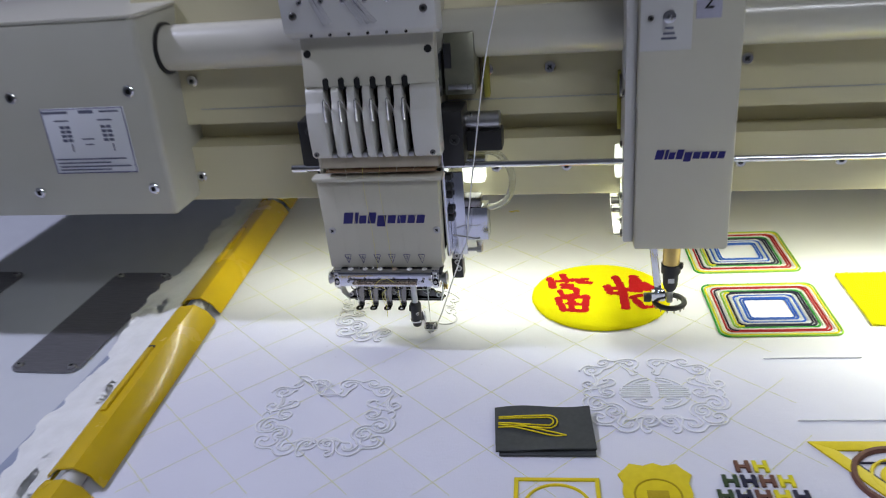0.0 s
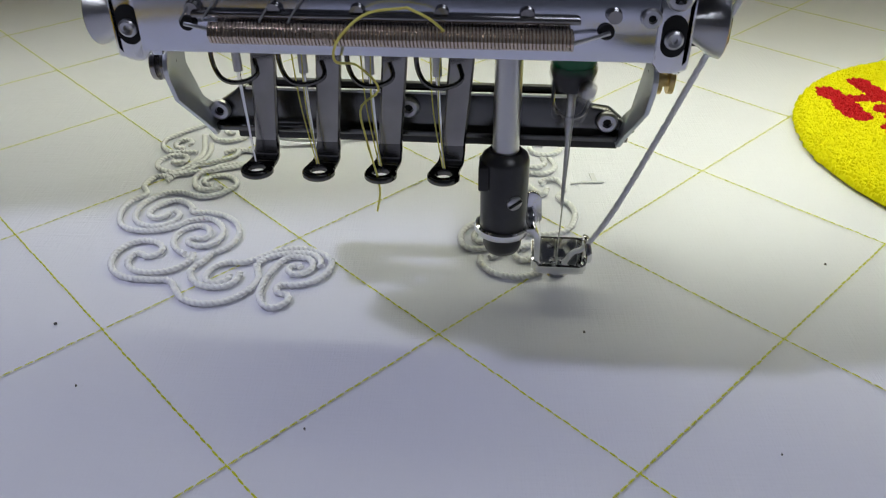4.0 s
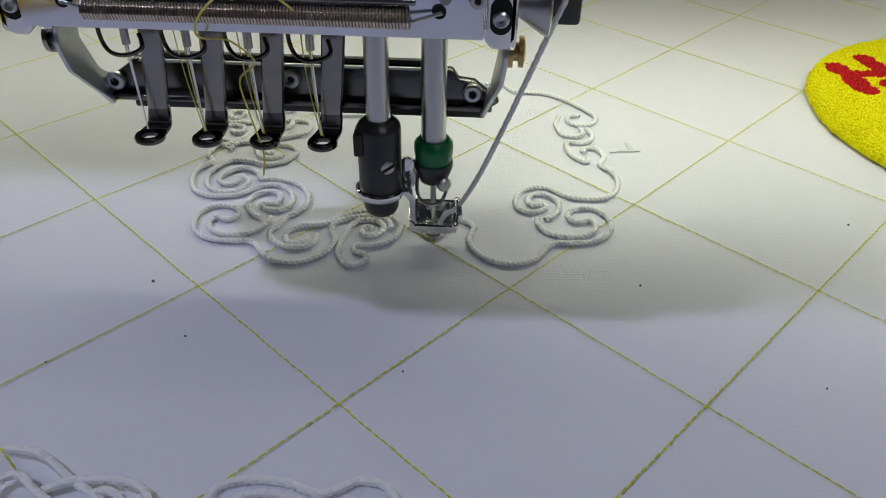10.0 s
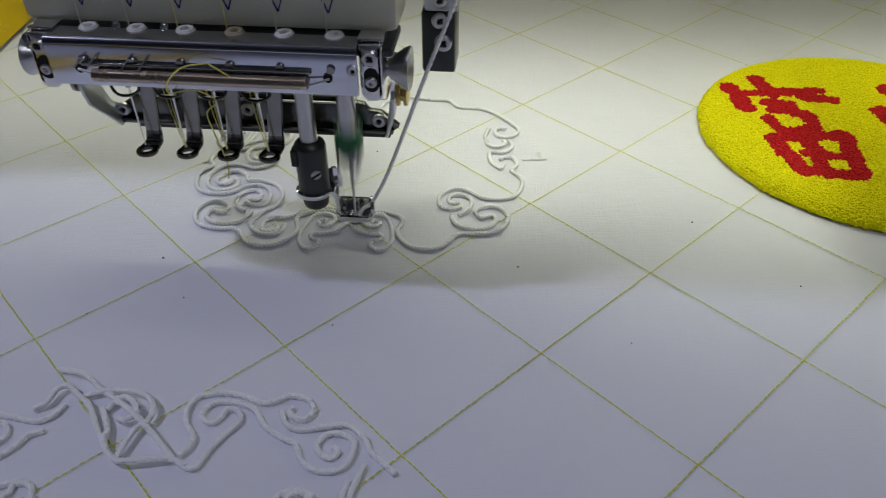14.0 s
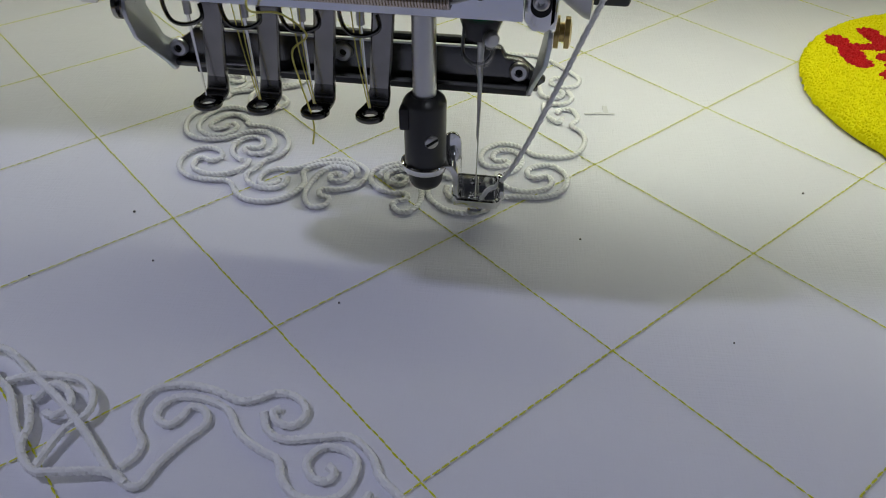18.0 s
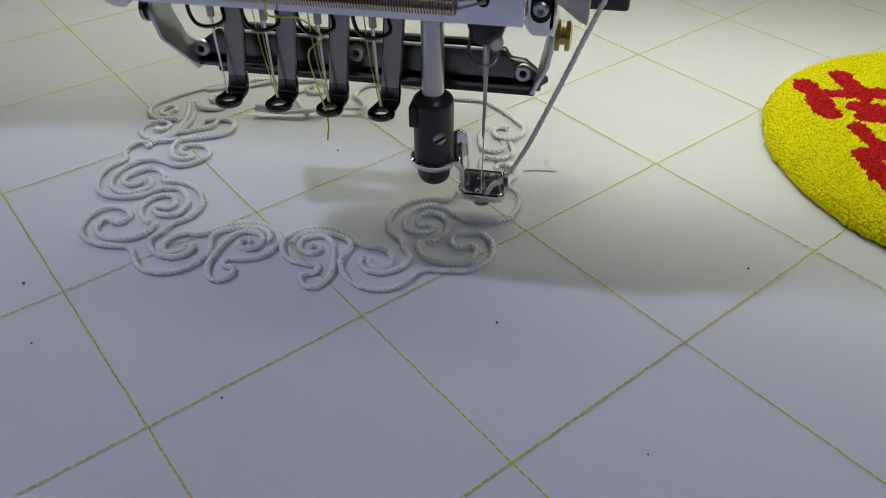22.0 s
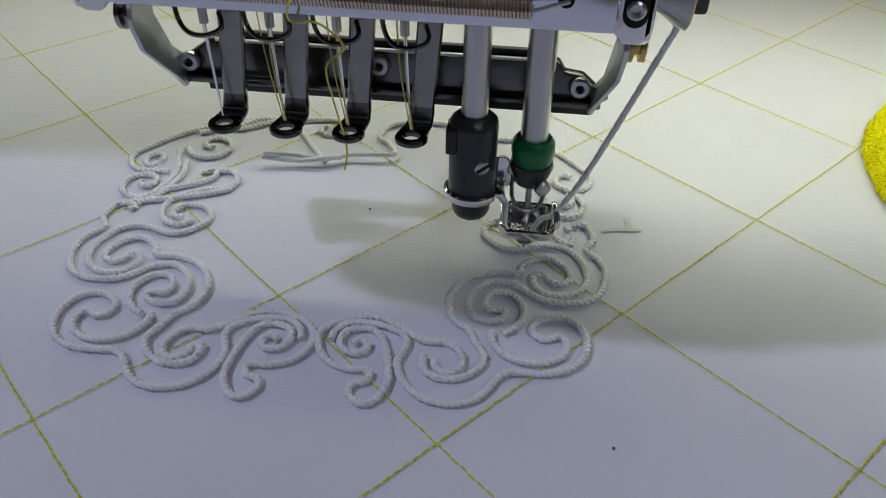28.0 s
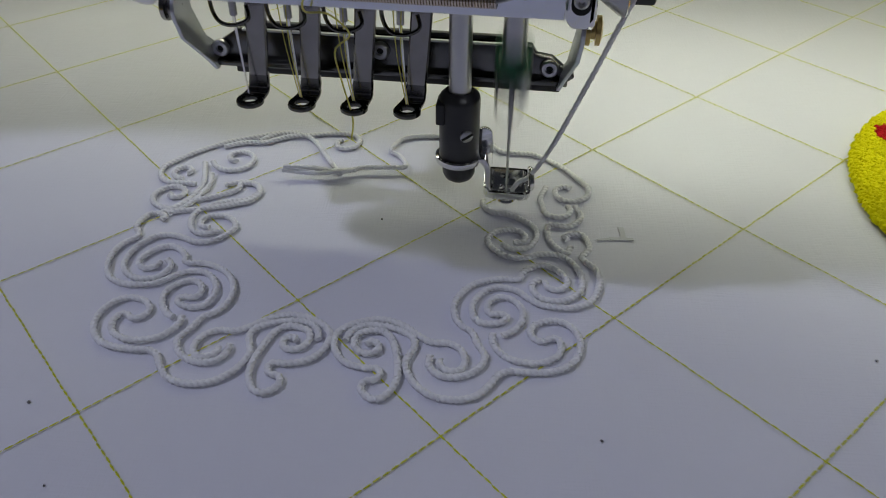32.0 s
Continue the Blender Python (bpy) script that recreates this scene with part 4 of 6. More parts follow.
def near_samples():
    # outlined square with a ring, shield badge, letters, triangle with rings
    bm = bmesh.new()
    for a, b in (((0.128, -0.209), (0.182, -0.209)), ((0.182, -0.209), (0.182, -0.262)), ((0.182, -0.262), (0.128, -0.262)), ((0.128, -0.262), (0.128, -0.209))):
        box(bm, ((a[0] + b[0]) / 2, (a[1] + b[1]) / 2, 0.0006), (abs(a[0] - b[0]) + 0.003, abs(a[1] - b[1]) + 0.003, 0.0012), 0.0004)
    sq = part("stitched_square", bm, SATIN_Y, cloth, "yellow satin-stitched square with a ring inside")
    bm = bmesh.new()
    ring(bm, (0.155, -0.236, 0.0004), (0, 0, 1), 0.022, 0.0011, 40, 6)
    part("ring", bm, SATIN_Y, sq)
    bm = bmesh.new()
    cx, cy = 0.2203, -0.2200
    half = [(0.0, 27.9), (6.6, 24.9), (15.6, 27.1), (19.6, 21.5), (24.4, 16.2), (21.4, 8.0), (22.6, -2.0), (20.0, -12.0), (11.0, -20.0), (0.0, -26.0)]
    poly = [(cx + x / 1000, cy + y / 1000) for x, y in half] + [(cx - x / 1000, cy + y / 1000) for x, y in half[-2:0:-1]]
    prism(bm, poly[::-1], 0.0, 0.0014, "z", 0.0004)
    sh = part("shield_badge", bm, SATIN_Y, cloth, "yellow satin-stitched shield badge")
    bm = bmesh.new()
    ring(bm, (cx, cy - 0.004, 0.0014), (0, 0, 1), 0.015, 0.0007, 40, 6)
    box(bm, (cx, cy - 0.004, 0.0016), (0.014, 0.008, 0.0008), 0.0003)
    part("relief", bm, plain("dark_yellow_thread", (0.5, 0.36, 0.01)), sh)
    browns = [plain("thread_brown", (0.16, 0.07, 0.05)), RAINBOW[1], plain("thread_dark_green", (0.04, 0.07, 0.03)), RAINBOW[3]]
    for j, row in enumerate(((0, 1), (2, 3, 0, 1), (2, 3, 0, 1, 3))):
        for i, k in enumerate(row):
            cu = bpy.data.curves.new("letter", "FONT")
            cu.body, cu.size, cu.extrude, cu.bevel_depth, cu.align_x, cu.offset = "H", 0.0145, 0.0004, 0.0003, "CENTER", 0.0004
            dg = new("tmp", cu)
            me = bpy.data.meshes.new_from_object(dg)
            bpy.data.objects.remove(dg)
            me.materials.clear()
            me.materials.append(browns[k])
            ob = new("letter", me)
            ob.parent = cloth
            ob.location = (0.2853 + (i - len(row) / 2 + 0.5) * 0.0118 + (j > 0) * 0.0012, -0.1995 - j * 0.0143, 0.0006)
            tagged(ob, "small stitched capital letter H")
    def triangle(tip_x, tip_y, wide, band, z, mat, parent, name, label=""):
        """A triangle of three mitred bands, pointing to the near side."""
        outer = [Vector((tip_x, tip_y)), Vector((tip_x + wide, tip_y)), Vector((tip_x + wide / 2, tip_y - wide * 0.86))]
        mid = (outer[0] + outer[1] + outer[2]) / 3
        k = 1 - band / (wide * 0.287)
        inner = [mid + (p - mid) * k for p in outer]
        first = None
        for i in range(3):
            j = (i + 1) % 3
            bm = bmesh.new()
            prism(bm, [tuple(outer[i]), tuple(inner[i]), tuple(inner[j]), tuple(outer[j])], 0.0, z, "z", 0.0002)
            got = part(name if first is None else "band", bm, mat, parent if first is None else first, label if first is None else "")
            first = first or got
        return first
    tri = triangle(0.3290, -0.1687, 0.112, 0.0092, 0.0014, SATIN_Y, cloth, "stitched_triangle", "yellow stitched triangle with brown and yellow rings")
    for r, thick, k in ((0.0290, 0.0026, browns[0]), (0.0185, 0.0014, SATIN_Y)):
        bm = bmesh.new()
        ring(bm, (0.3775, -0.2055, 0.0003), (0, 0, 1), r, thick, 48, 6, )
        part("ring", bm, k, tri)
    triangle(0.3520, -0.1893, 0.051, 0.0016, 0.0009, RAINBOW[3], tri, "inner_triangle")
    bm = bmesh.new()
    lathe(bm, (0.3775, -0.2055, 0.0), (0, 0, 1), [(0, 0.0135), (0.0011, 0.0132), (0.0013, 0.0118)], 40)
    part("centre_disc", bm, SATIN_Y, tri)


def selvedge():
    """Frayed backing that sticks out past the clips."""
    bm = bmesh.new()
    n = 160
    rows = []
    for i in range(n + 1):
        y = -0.40 + 0.84 * i / n
        w = 0.042 + 0.012 * noise.noise((y * 9, 0, 0)) + 0.009 * noise.noise((y * 45, 2, 0)) + 0.004 * noise.noise((y * 160, 4, 0)) - 0.012 * max(0, y) / 0.4
        row = []
        for k in range(9):
            x = -0.200 - 0.020 * (y + 0.23) - (w + 0.012) * k / 8
            row.append(bm.verts.new((x, y + 0.001 * noise.noise((x * 300, y * 100, 1)), 0.012 - 0.013 * (k / 8) ** 1.5 + 0.003 * noise.noise((x * 60, y * 40, 5)))))
        rows.append(row)
    for r0, r1 in zip(rows, rows[1:]):
        for k in range(8):
            bm.faces.new((r0[k], r0[k + 1], r1[k + 1], r1[k]))
    bmesh.ops.solidify(bm, geom=bm.faces[:], thickness=0.0008)
    part("frayed_edge", bm, FRAY, cloth, "frayed white backing along the cloth's edge")


def clamp_frame():
    """The frame's side bar with the long yellow clips that hold the cloth."""
    f = thing("clamp_frame", "white frame tube with long yellow spring clips holding the cloth", "frame")
    MOVING.append(f)
    lean = Matrix.Translation((-0.013 - 0.150, -0.23, 0)) @ Matrix.Rotation(radians(1.1), 4, "Z") @ Matrix.Translation((0.150, 0.23, 0))
    tube = roded("tube", (-0.172, -0.42, 0.009), (-0.172, 0.48, 0.009), 0.0075, WHITE_PLASTIC, f)
    tube.matrix_basis = lean
    for y0, y1 in ((-0.42, -0.235), (-0.223, 0.012), (0.027, 0.290), (0.302, 0.47)):
        bm = bmesh.new()
        outer = [(-0.1905, 0.006), (-0.1895, 0.0135), (-0.182, 0.0195), (-0.168, 0.0205), (-0.157, 0.0135), (-0.150, 0.002)]
        inner = [(-0.1515, 0.002), (-0.158, 0.012), (-0.1685, 0.0188), (-0.1815, 0.0178), (-0.1880, 0.0128), (-0.1889, 0.006)]
        poly = outer + inner
        prism(bm, poly, y0, y1, "y")
        c = part("clip", bm, CLIP_YELLOW, f, "long folded yellow sheet-metal clip", lean)
        mid = (y0 + y1) / 2 - 0.005
        bm = bmesh.new()
        m = Matrix.Translation((-0.1790, mid, 0.0202)) @ Matrix.Rotation(radians(-12), 4, "Y")
        box(bm, (0, 0, 0), (0.0055, 0.092, 0.0030), 0.0010, m)
        part("rib", bm, CLIP_YELLOW, c)
        bm = bmesh.new()
        box(bm, (-0.1790, mid + 0.0475, 0.0203), (0.0052, 0.0030, 0.0012), 0, )
        part("slot", bm, HOLE_SHADE, c)
    return f


def leather_scrap():
    """A scrap of dark leather that lies on the cloth, its near edge folded under."""
    s = thing("leather_scrap", "dark grey leather scrap with yellow outline stitching on the cloth", "leather piece")
    MOVING.append(s)
    # corners in cloth space
    a = Vector((0.1105, -0.1365, 0))
    bm = bmesh.new()
    nx, ny = 14, 12
    rows = []
    for j in range(ny + 1):
        rows.append([bm.verts.new((a.x + 0.0712 * i / nx + 0.0025 * j / ny, a.y + 0.003 * i / nx - 0.047 * j / ny + 0.0015 * math.sin(i * 0.4) * (1 - j / ny), 0.0034 + 0.0034 * (1 - j / ny) ** 1.5 + 0.0022 * max(0, j / ny - 0.6) + 0.0004 * math.sin(i * 0.5 + j * 0.3))) for i in range(nx + 1)])
    low = [[bm.verts.new((v.co.x, v.co.y, v.co.z - 0.0012)) for v in row] for row in rows]
    for j in range(ny):
        for k in range(nx):
            bm.faces.new((rows[j][k], rows[j][k + 1], rows[j + 1][k + 1], rows[j + 1][k]))
            bm.faces.new((low[j][k], low[j + 1][k], low[j + 1][k + 1], low[j][k + 1]))
    rim = rows[0] + [r[nx] for r in rows[1:]] + rows[ny][-2::-1] + [r[0] for r in rows[ny - 1:0:-1]]
    under = low[0] + [r[nx] for r in low[1:]] + low[ny][-2::-1] + [r[0] for r in low[ny - 1:0:-1]]
    for k in range(len(rim)):
        n = (k + 1) % len(rim)
        bm.faces.new((rim[k], under[k], under[n], rim[n]))
    part("sheet", bm, LEATHER, s)
    boxed("under_sheet", (0.1495, -0.1785, 0.0012), (0.068, 0.014, 0.0014), 0.0005, LEATHER, s)
    bm = bmesh.new()
    for line in ([(114.0, -147.4), (132.3, -146.3), (148.6, -145.6)] + S(150.4, -152.4, 6.9, 6.9, 88, -88) + [(132.5, -157.4), (114.0, -155.6)],
                 [(114.0, -149.2), (132.0, -148.4), (148.8, -148.0)] + S(150.2, -152.2, 4.2, 4.2, 88, -88) + [(132.4, -155.0), (124.0, -154.2)],
                 [(114.0, -154.0), (125.1, -154.4), (140.0, -159.2), (163.6, -166.8)], [(163.6, -166.9), (153.9, -167.2), (138.0, -162.0), (125.2, -158.3), (114.0, -158.6)]):
        sweep(bm, [(p.x / 1000, p.y / 1000, 0.0070 - 0.085 * max(0, -p.y / 1000 - 0.1400)) for p in spline(line, 1.0)], 0.00062, 6)
    part("stitching", bm, SATIN_Y, s, "yellow stitched outline")


def specks():
    bm = bmesh.new()
    sweep(bm, spline([(0.1110, 0.2715, 0.0004), (0.1150, 0.2700, 0.0006), (0.1190, 0.2730, 0.0006), (0.1225, 0.2705, 0.0004)], 0.0006), 0.0010, 6, flat=0.5)
    part("thread_scrap", bm, SATIN_Y, cloth, "small yellow thread scrap")
    bm = bmesh.new()
    for x, y, r in ((x, y, r * 0.7) for x, y, r in ((-46, -33.7, 0.5), (124, -8.7, 0.4), (65.5, -34, 0.4), (14.7, 32, 0.35), (-60, -60, 0.3), (12, -62, 0.3), (96, -66, 0.25), (-34, -52, 0.3), (150, -40, 0.3))):
        lathe(bm, (x / 1000, y / 1000, -0.0001), (0, 0, 1), [(0, r / 1000), (0.0002, r / 1000), (0.0004, r / 2000)], 8)
    part("lint_speck", bm, LINT, cloth, "dark lint specks", kind="stuff")
    bm = bmesh.new()
    for x0, y0, x1, y1, w in ((72, 28.6, 78, 28.8, 1.0), (75.2, 33.5, 75.6, 29, 1.4), (69, 27.8, 72, 28.4, 0.8)):
        d = Vector((x1 - x0, y1 - y0)) / 1000
        m = Matrix.Translation(((x0 + x1) / 2000, (y0 + y1) / 2000, 0.00005)) @ Matrix.Rotation(math.atan2(d.y, d.x), 4, "Z")
        box(bm, (0, 0, 0), (d.length, w / 1000, 0.0001), 0, m)
    part("faint_mark", bm, material("grey_smudge", (0.66, 0.66, 0.70), 0.9, 0, (0.60, 0.60, 0.64), 300, 0.5, spec=0.1), cloth, "faint grey smudge")


fabric()
grid_stitching()
wreath_in_work()
finished_wreath(-0.031, -0.161, False)
finished_wreath(0.222, -0.1335, True)
chenille_disc(0.2036, 0.0494, 0.0645)
rainbow_square(0.351, 0.020)
rainbow_square(0.351, 0.141)
yellow_block(0.478, 0.035)
thin_cords()
near_samples()
selvedge()
clamp_frame()
leather_scrap()
specks()

# ---- the multi-needle head ----
PITCH = 0.013
FOOT_X = [-0.0020 + PITCH * i for i in range(6)]


def tilted(y, z, degrees):
    """A frame whose z runs up a front panel that leans by that many degrees."""
    return Matrix.Translation((0, y, z)) @ Matrix.Rotation(radians(degrees), 4, "X")


def word_bars(parent, m, length, height):
    """A maker's mark as plain slanted bars in navy."""
    widths = [0.13, 0.05, 0.10, 0.11, 0.12, 0.11, 0.12, 0.10, 0.11]
    talls = [1.0, 1.0, 0.72, 1.0, 0.72, 0.72, 0.72, 0.72, 0.72]
    drops = [0, 0, 0, 0, 0.28, 0, 0, 0, 0]
    x = -length / 2
    mark = None
    for w, t, d in zip(widths, talls, drops):
        w *= length
        lo, hi = -height * d, height * t
        sl = 0.22
        bm = bmesh.new()
        prism(bm, [(x + sl * lo, lo), (x + w * 0.86 + sl * lo, lo), (x + w * 0.86 + sl * hi, hi), (x + sl * hi, hi)], -0.0004, 0.0, "y")
        if mark is None:
            mark = part("maker_mark", bm, NAVY, parent, "navy maker's mark in plain slanted bars", m)
        else:
            part("mark_bar", bm, NAVY, mark)
        x += w + length * 0.006
    return mark


def head_one():
    h = thing("multi_needle_machine", "pale grey six-needle embroidery head with chrome lower parts", "machine head")
    # lower front cover: leans back towards its foot
    tilt = tilted(-0.0300, 0.0742, 0.8)
    bm = bmesh.new()
    prism(bm, [(-0.0192, 0.0), (0.0806, 0.0), (0.0826, 0.083), (-0.0212, 0.083)], 0.0, 0.016, "y", 0.0022)
    cover = part("front_cover", bm, HEAD_PAINT, h, "", tilt)
    bm = bmesh.new()
    box(bm, (0.0325, 0.001, 0.0835), (0.110, 0.013, 0.004), 0.0015)
    part("lip", bm, HEAD_PAINT, cover)
    word_bars(cover, pose(0.0335, -0.0002, 0.0425), 0.071, 0.0100)
    for x in (-0.0125, 0.0780):
        screw(cover, (x, 0.0005, 0.0360), (0, -1, 0), 0.0030, STEEL)
    for i, x in enumerate(reversed(FOOT_X)):
        bm = bmesh.new()
        for a, b in (((-0.0030, 0.0078), (0.0030, 0.0078)), ((0.0030, 0.0078), (0, 0.0)), ((0, 0.0), (-0.0030, 0.0078))):
            rod(bm, (x + a[0], -0.0002, 0.0052 + a[1]), (x + b[0], -0.0002, 0.0052 + b[1]), 0.00022, 6)
        tri = part("needle_mark", bm, NAVY, cover, "navy triangle with a needle number")
        cu = bpy.data.curves.new("digit", "FONT")
        cu.body, cu.size, cu.extrude, cu.align_x = str(i + 1), 0.0040, 0.0001, "CENTER"
        tmp = new("tmp", cu)
        me = bpy.data.meshes.new_from_object(tmp)
        bpy.data.objects.remove(tmp)
        me.materials.clear()
        me.materials.append(NAVY)
        d = new("digit", me)
        d.parent = tri
        d.matrix_basis = pose(x, -0.0003, 0.0088, 90, 0, 0)
    # inner body behind covers, painted near-black for the shade in the slots
    boxed("body", (0.033, 0.012, 0.180), (0.094, 0.052, 0.20), 0.003, HOLE_SHADE, h)
    bm = bmesh.new()
    box(bm, (-0.0185, 0.006, 0.165), (0.003, 0.05, 0.17), 0.0008)
    part("side_plate", bm, HEAD_PAINT, h)
    bm = bmesh.new()
    box(bm, (0.0845, 0.004, 0.165), (0.003, 0.046, 0.17), 0.0008)
    part("side_plate", bm, ZINC, h)
    # brown felt strip with thread combs
    boxed("felt_strip", (0.036, -0.0285, 0.1640), (0.092, 0.012, 0.0018), 0.0006, FELT, h, "brown felt thread strip")
    boxed("felt_tray", (0.036, -0.0265, 0.1715), (0.098, 0.013, 0.0105), 0.0015, material("oil_stained_paint", (0.52, 0.47, 0.36), 0.4, 0, (0.34, 0.27, 0.17), 45, 0.8, 0.1, 800, stretch=(1, 1, 0.35)), h, "cream tray with brown oil stains")
    # slotted cover with take-up levers
    slot_x = [0.0013 + 0.0126 * i for i in range(6)]
    edges = [-0.0165] + [v for x in slot_x for v in (x - 0.0030, x + 0.0030)] + [0.0885]
    for a, b in zip(edges[0::2], edges[1::2]):
        bm = bmesh.new()
        prof = [(-0.036, 0.1765), (-0.041, 0.180), (-0.0435, 0.200), (-0.0430, 0.216), (-0.0385, 0.2225), (-0.0375, 0.2315), (-0.034, 0.2345), (-0.022, 0.2345), (-0.022, 0.1765)]
        prism(bm, prof, a, b, "x", 0.0012)
        part("slot_rib", bm, RIB_PAINT, h)
    for i, x in enumerate(slot_x):
        bm = bmesh.new()
        pts = [(x, -0.026, 0.205), (x, -0.034, 0.216), (x - 0.0005, -0.0445, 0.226), (x - 0.0012, -0.0460, 0.2235), (x - 0.0014, -0.0455, 0.214), (x - 0.0014, -0.0450, 0.2085)]
        sweep(bm, spline(pts, 0.0015), 0.0009, 8)
        part("take_up_lever", bm, CHROME, h)
        boxed("slot_end", (x, -0.034, 0.1795), (0.0044, 0.010, 0.004), 0.0008, STEEL, h)
    for x in (-0.0125, 0.0825):
        screw(h, (x, -0.0412, 0.1815), (0, -1, 0), 0.0022, DARK_NICKEL, cross=False)
    # upper panel and tension plate
    bm = bmesh.new()
    prism(bm, [(-0.0365, 0.2345), (-0.030, 0.272), (-0.018, 0.272), (-0.020, 0.2345)], -0.0165, 0.0885, "x", 0.0010)
    up = part("upper_panel", bm, HEAD_PAINT, h)
    for x in (-0.0115, 0.0835):
        bm = bmesh.new()
        rod(bm, (x, -0.0330, 0.2600), (x, -0.0308, 0.2600), 0.0030, 16)
        part("hole", bm, HOLE_SHADE, up)
    for i, x in enumerate(slot_x):
        bm = bmesh.new()
        prism(bm, arc2(x, 0.2345, 0.0022, 180, 360, 6) + arc2(x, 0.2395, 0.0022, 0, 180, 6), -0.0372, -0.0335, "y")
        part("slot_top", bm, HOLE_SHADE, up)
    bm = bmesh.new()
    prism(bm, [(-0.034, 0.272), (-0.046, 0.278), (-0.052, 0.33), (-0.052, 0.52), (-0.030, 0.52), (-0.022, 0.272)], -0.0225, 0.0945, "x", 0.0012)
    ten = part("tension_plate", bm, WHITE_PLASTIC, h, "white thread tension plate with small guides")
    for i in range(6):
        screw(ten, (-0.006 + 0.0165 * i, -0.0489, 0.3005), (0, -1, 0.1), 0.0024, CHROME, cross=False)
        bm = bmesh.new()
        rod(bm, (-0.0015 + 0.0145 * i, -0.0445, 0.2758), (-0.0015 + 0.0145 * i, -0.0462, 0.2758), 0.0011, 10)
        part("pin_hole", bm, HOLE_SHADE, ten)
    for x, z in ((-0.0125, 0.291), (0.086, 0.292)):
        screw(ten, (x, -0.0487, z), (0, -1, 0.1), 0.0030, DARK_NICKEL, cross=False)
    for x0, z0, x1, z1 in ((0.003, 0.303, 0.012, 0.284), (0.006, 0.303, 0.016, 0.285), (0.032, 0.303, 0.045, 0.284), (0.034, 0.303, 0.050, 0.284), (0.028, 0.302, 0.040, 0.284)):
        bm = bmesh.new()
        m = Matrix.Translation(((x0 + x1) / 2, -0.0505, (z0 + z1) / 2)) @ Matrix.Rotation(math.atan2(x1 - x0, z1 - z0), 4, "Y")
        box(bm, (0, 0, 0), (0.0035, 0.0005, math.hypot(x1 - x0, z1 - z0)), 0.0001, m)
        part("film_strip", bm, FILM, ten, "clear plastic film strip")
    boxed("top_cover", (0.036, 0.01, 0.40), (0.10, 0.075, 0.25), 0.004, HEAD_PAINT, h)
    # dark side brackets, drive cylinder
    boxed("side_bracket", (-0.0275, 0.004, 0.1790), (0.017, 0.034, 0.044), 0.001, BLACK_PLASTIC, h)
    screw(h, (-0.0265, -0.0132, 0.1930), (0, -1, 0), 0.0030, BLACK_STEEL)
    boxed("side_bracket", (-0.0210, -0.002, 0.157), (0.008, 0.02, 0.010), 0.001, BLACK_PLASTIC, h)
    boxed("side_bracket", (0.0940, 0.002, 0.1830), (0.018, 0.034, 0.046), 0.001, BLACK_PLASTIC, h)
    screw(h, (0.096, -0.0152, 0.1830), (0, -1, 0), 0.0042, BLACK_STEEL)
    roded("cylinder", (0.100, 0.012, 0.1905), (0.131, 0.012, 0.1905), 0.0080, STEEL, h, "grey steel cylinder", 0.0006)
    boxed("cylinder_block", (0.1155, 0.012, 0.1755), (0.034, 0.020, 0.017), 0.001, BLACK_PLASTIC, h)
    bm = bmesh.new()
    prism(bm, [(0.010, 0.213), (0.010, 0.232), (0.018, 0.262), (0.050, 0.262), (0.050, 0.213)], 0.087, 0.112, "x", 0.0015)
    part("motor_housing", bm, material("olive_motor_metal", (0.22, 0.22, 0.16), 0.35, 0.4, (0.13, 0.13, 0.10), 60, 0.6, 0.1, 800), h, "dull olive motor housing")
    # solid black block in place of the dark shadow at the housing
    boxed("motor_gap_shade", (0.0905, 0.0120, 0.2450), (0.006, 0.004, 0.020), 0.0005, BLACK_PLASTIC, h)
    boxed("motor_cap", (0.1000, 0.0085, 0.2200), (0.020, 0.004, 0.004), 0.0008, STEEL, h)
    boxed("yellow_tape", (0.1175, 0.046, 0.222), (0.005, 0.008, 0.040), 0.001, FLAX, h, "yellow adhesive tape")
    # lamp beside the head
    lamp = boxed("lamp_housing", (0.1035, 0.030, 0.152), (0.024, 0.022, 0.006), 0.001, ZINC, h)
    boxed("lamp_lens", (0.1035, 0.034, 0.1390), (0.020, 0.014, 0.0200), 0.003, LAMP_GLOW, h, "glowing white work lamp")
    # air tube loop
    bm = bmesh.new()
    pts = [(0.102, 0.020, 0.160), (0.125, 0.018, 0.160), (0.138, 0.016, 0.142), (0.135, 0.012, 0.122), (0.122, 0.010, 0.114), (0.110, 0.008, 0.117)]
    sweep(bm, spline(pts, 0.003), 0.0030, 10)
    part("air_tube", bm, CLEAR_TUBE, h, "clear bent air tube")
    # cord feed box and its small shafts
    boxed("feed_plate", (0.0925, -0.0042, 0.1135), (0.013, 0.003, 0.0760), 0.0006, ZINC, h, "pale zinc feed plate")
    boxed("feed_box", (0.1030, 0.004, 0.1040), (0.030, 0.018, 0.030), 0.0008, ZINC, h, "zinc cord feed box")
    boxed("feed_top", (0.1015, 0.003, 0.1235), (0.022, 0.016, 0.008), 0.0008, DARK_NICKEL, h)
    for z in (0.149, 0.140, 0.133, 0.119, 0.112):
        boxed("roller", (0.0878, -0.0085, z), (0.0040, 0.0075, 0.0050), 0.0008, BLACK_PLASTIC, h)
    for z in (0.0745, 0.0685):
        screw(h, (0.0885, -0.0060, z), (0.4, -1, 0), 0.0022, STEEL)
    roded("shaft", (0.086, -0.004, 0.0800), (0.1005, -0.004, 0.0800), 0.0012, DARK_NICKEL, h)
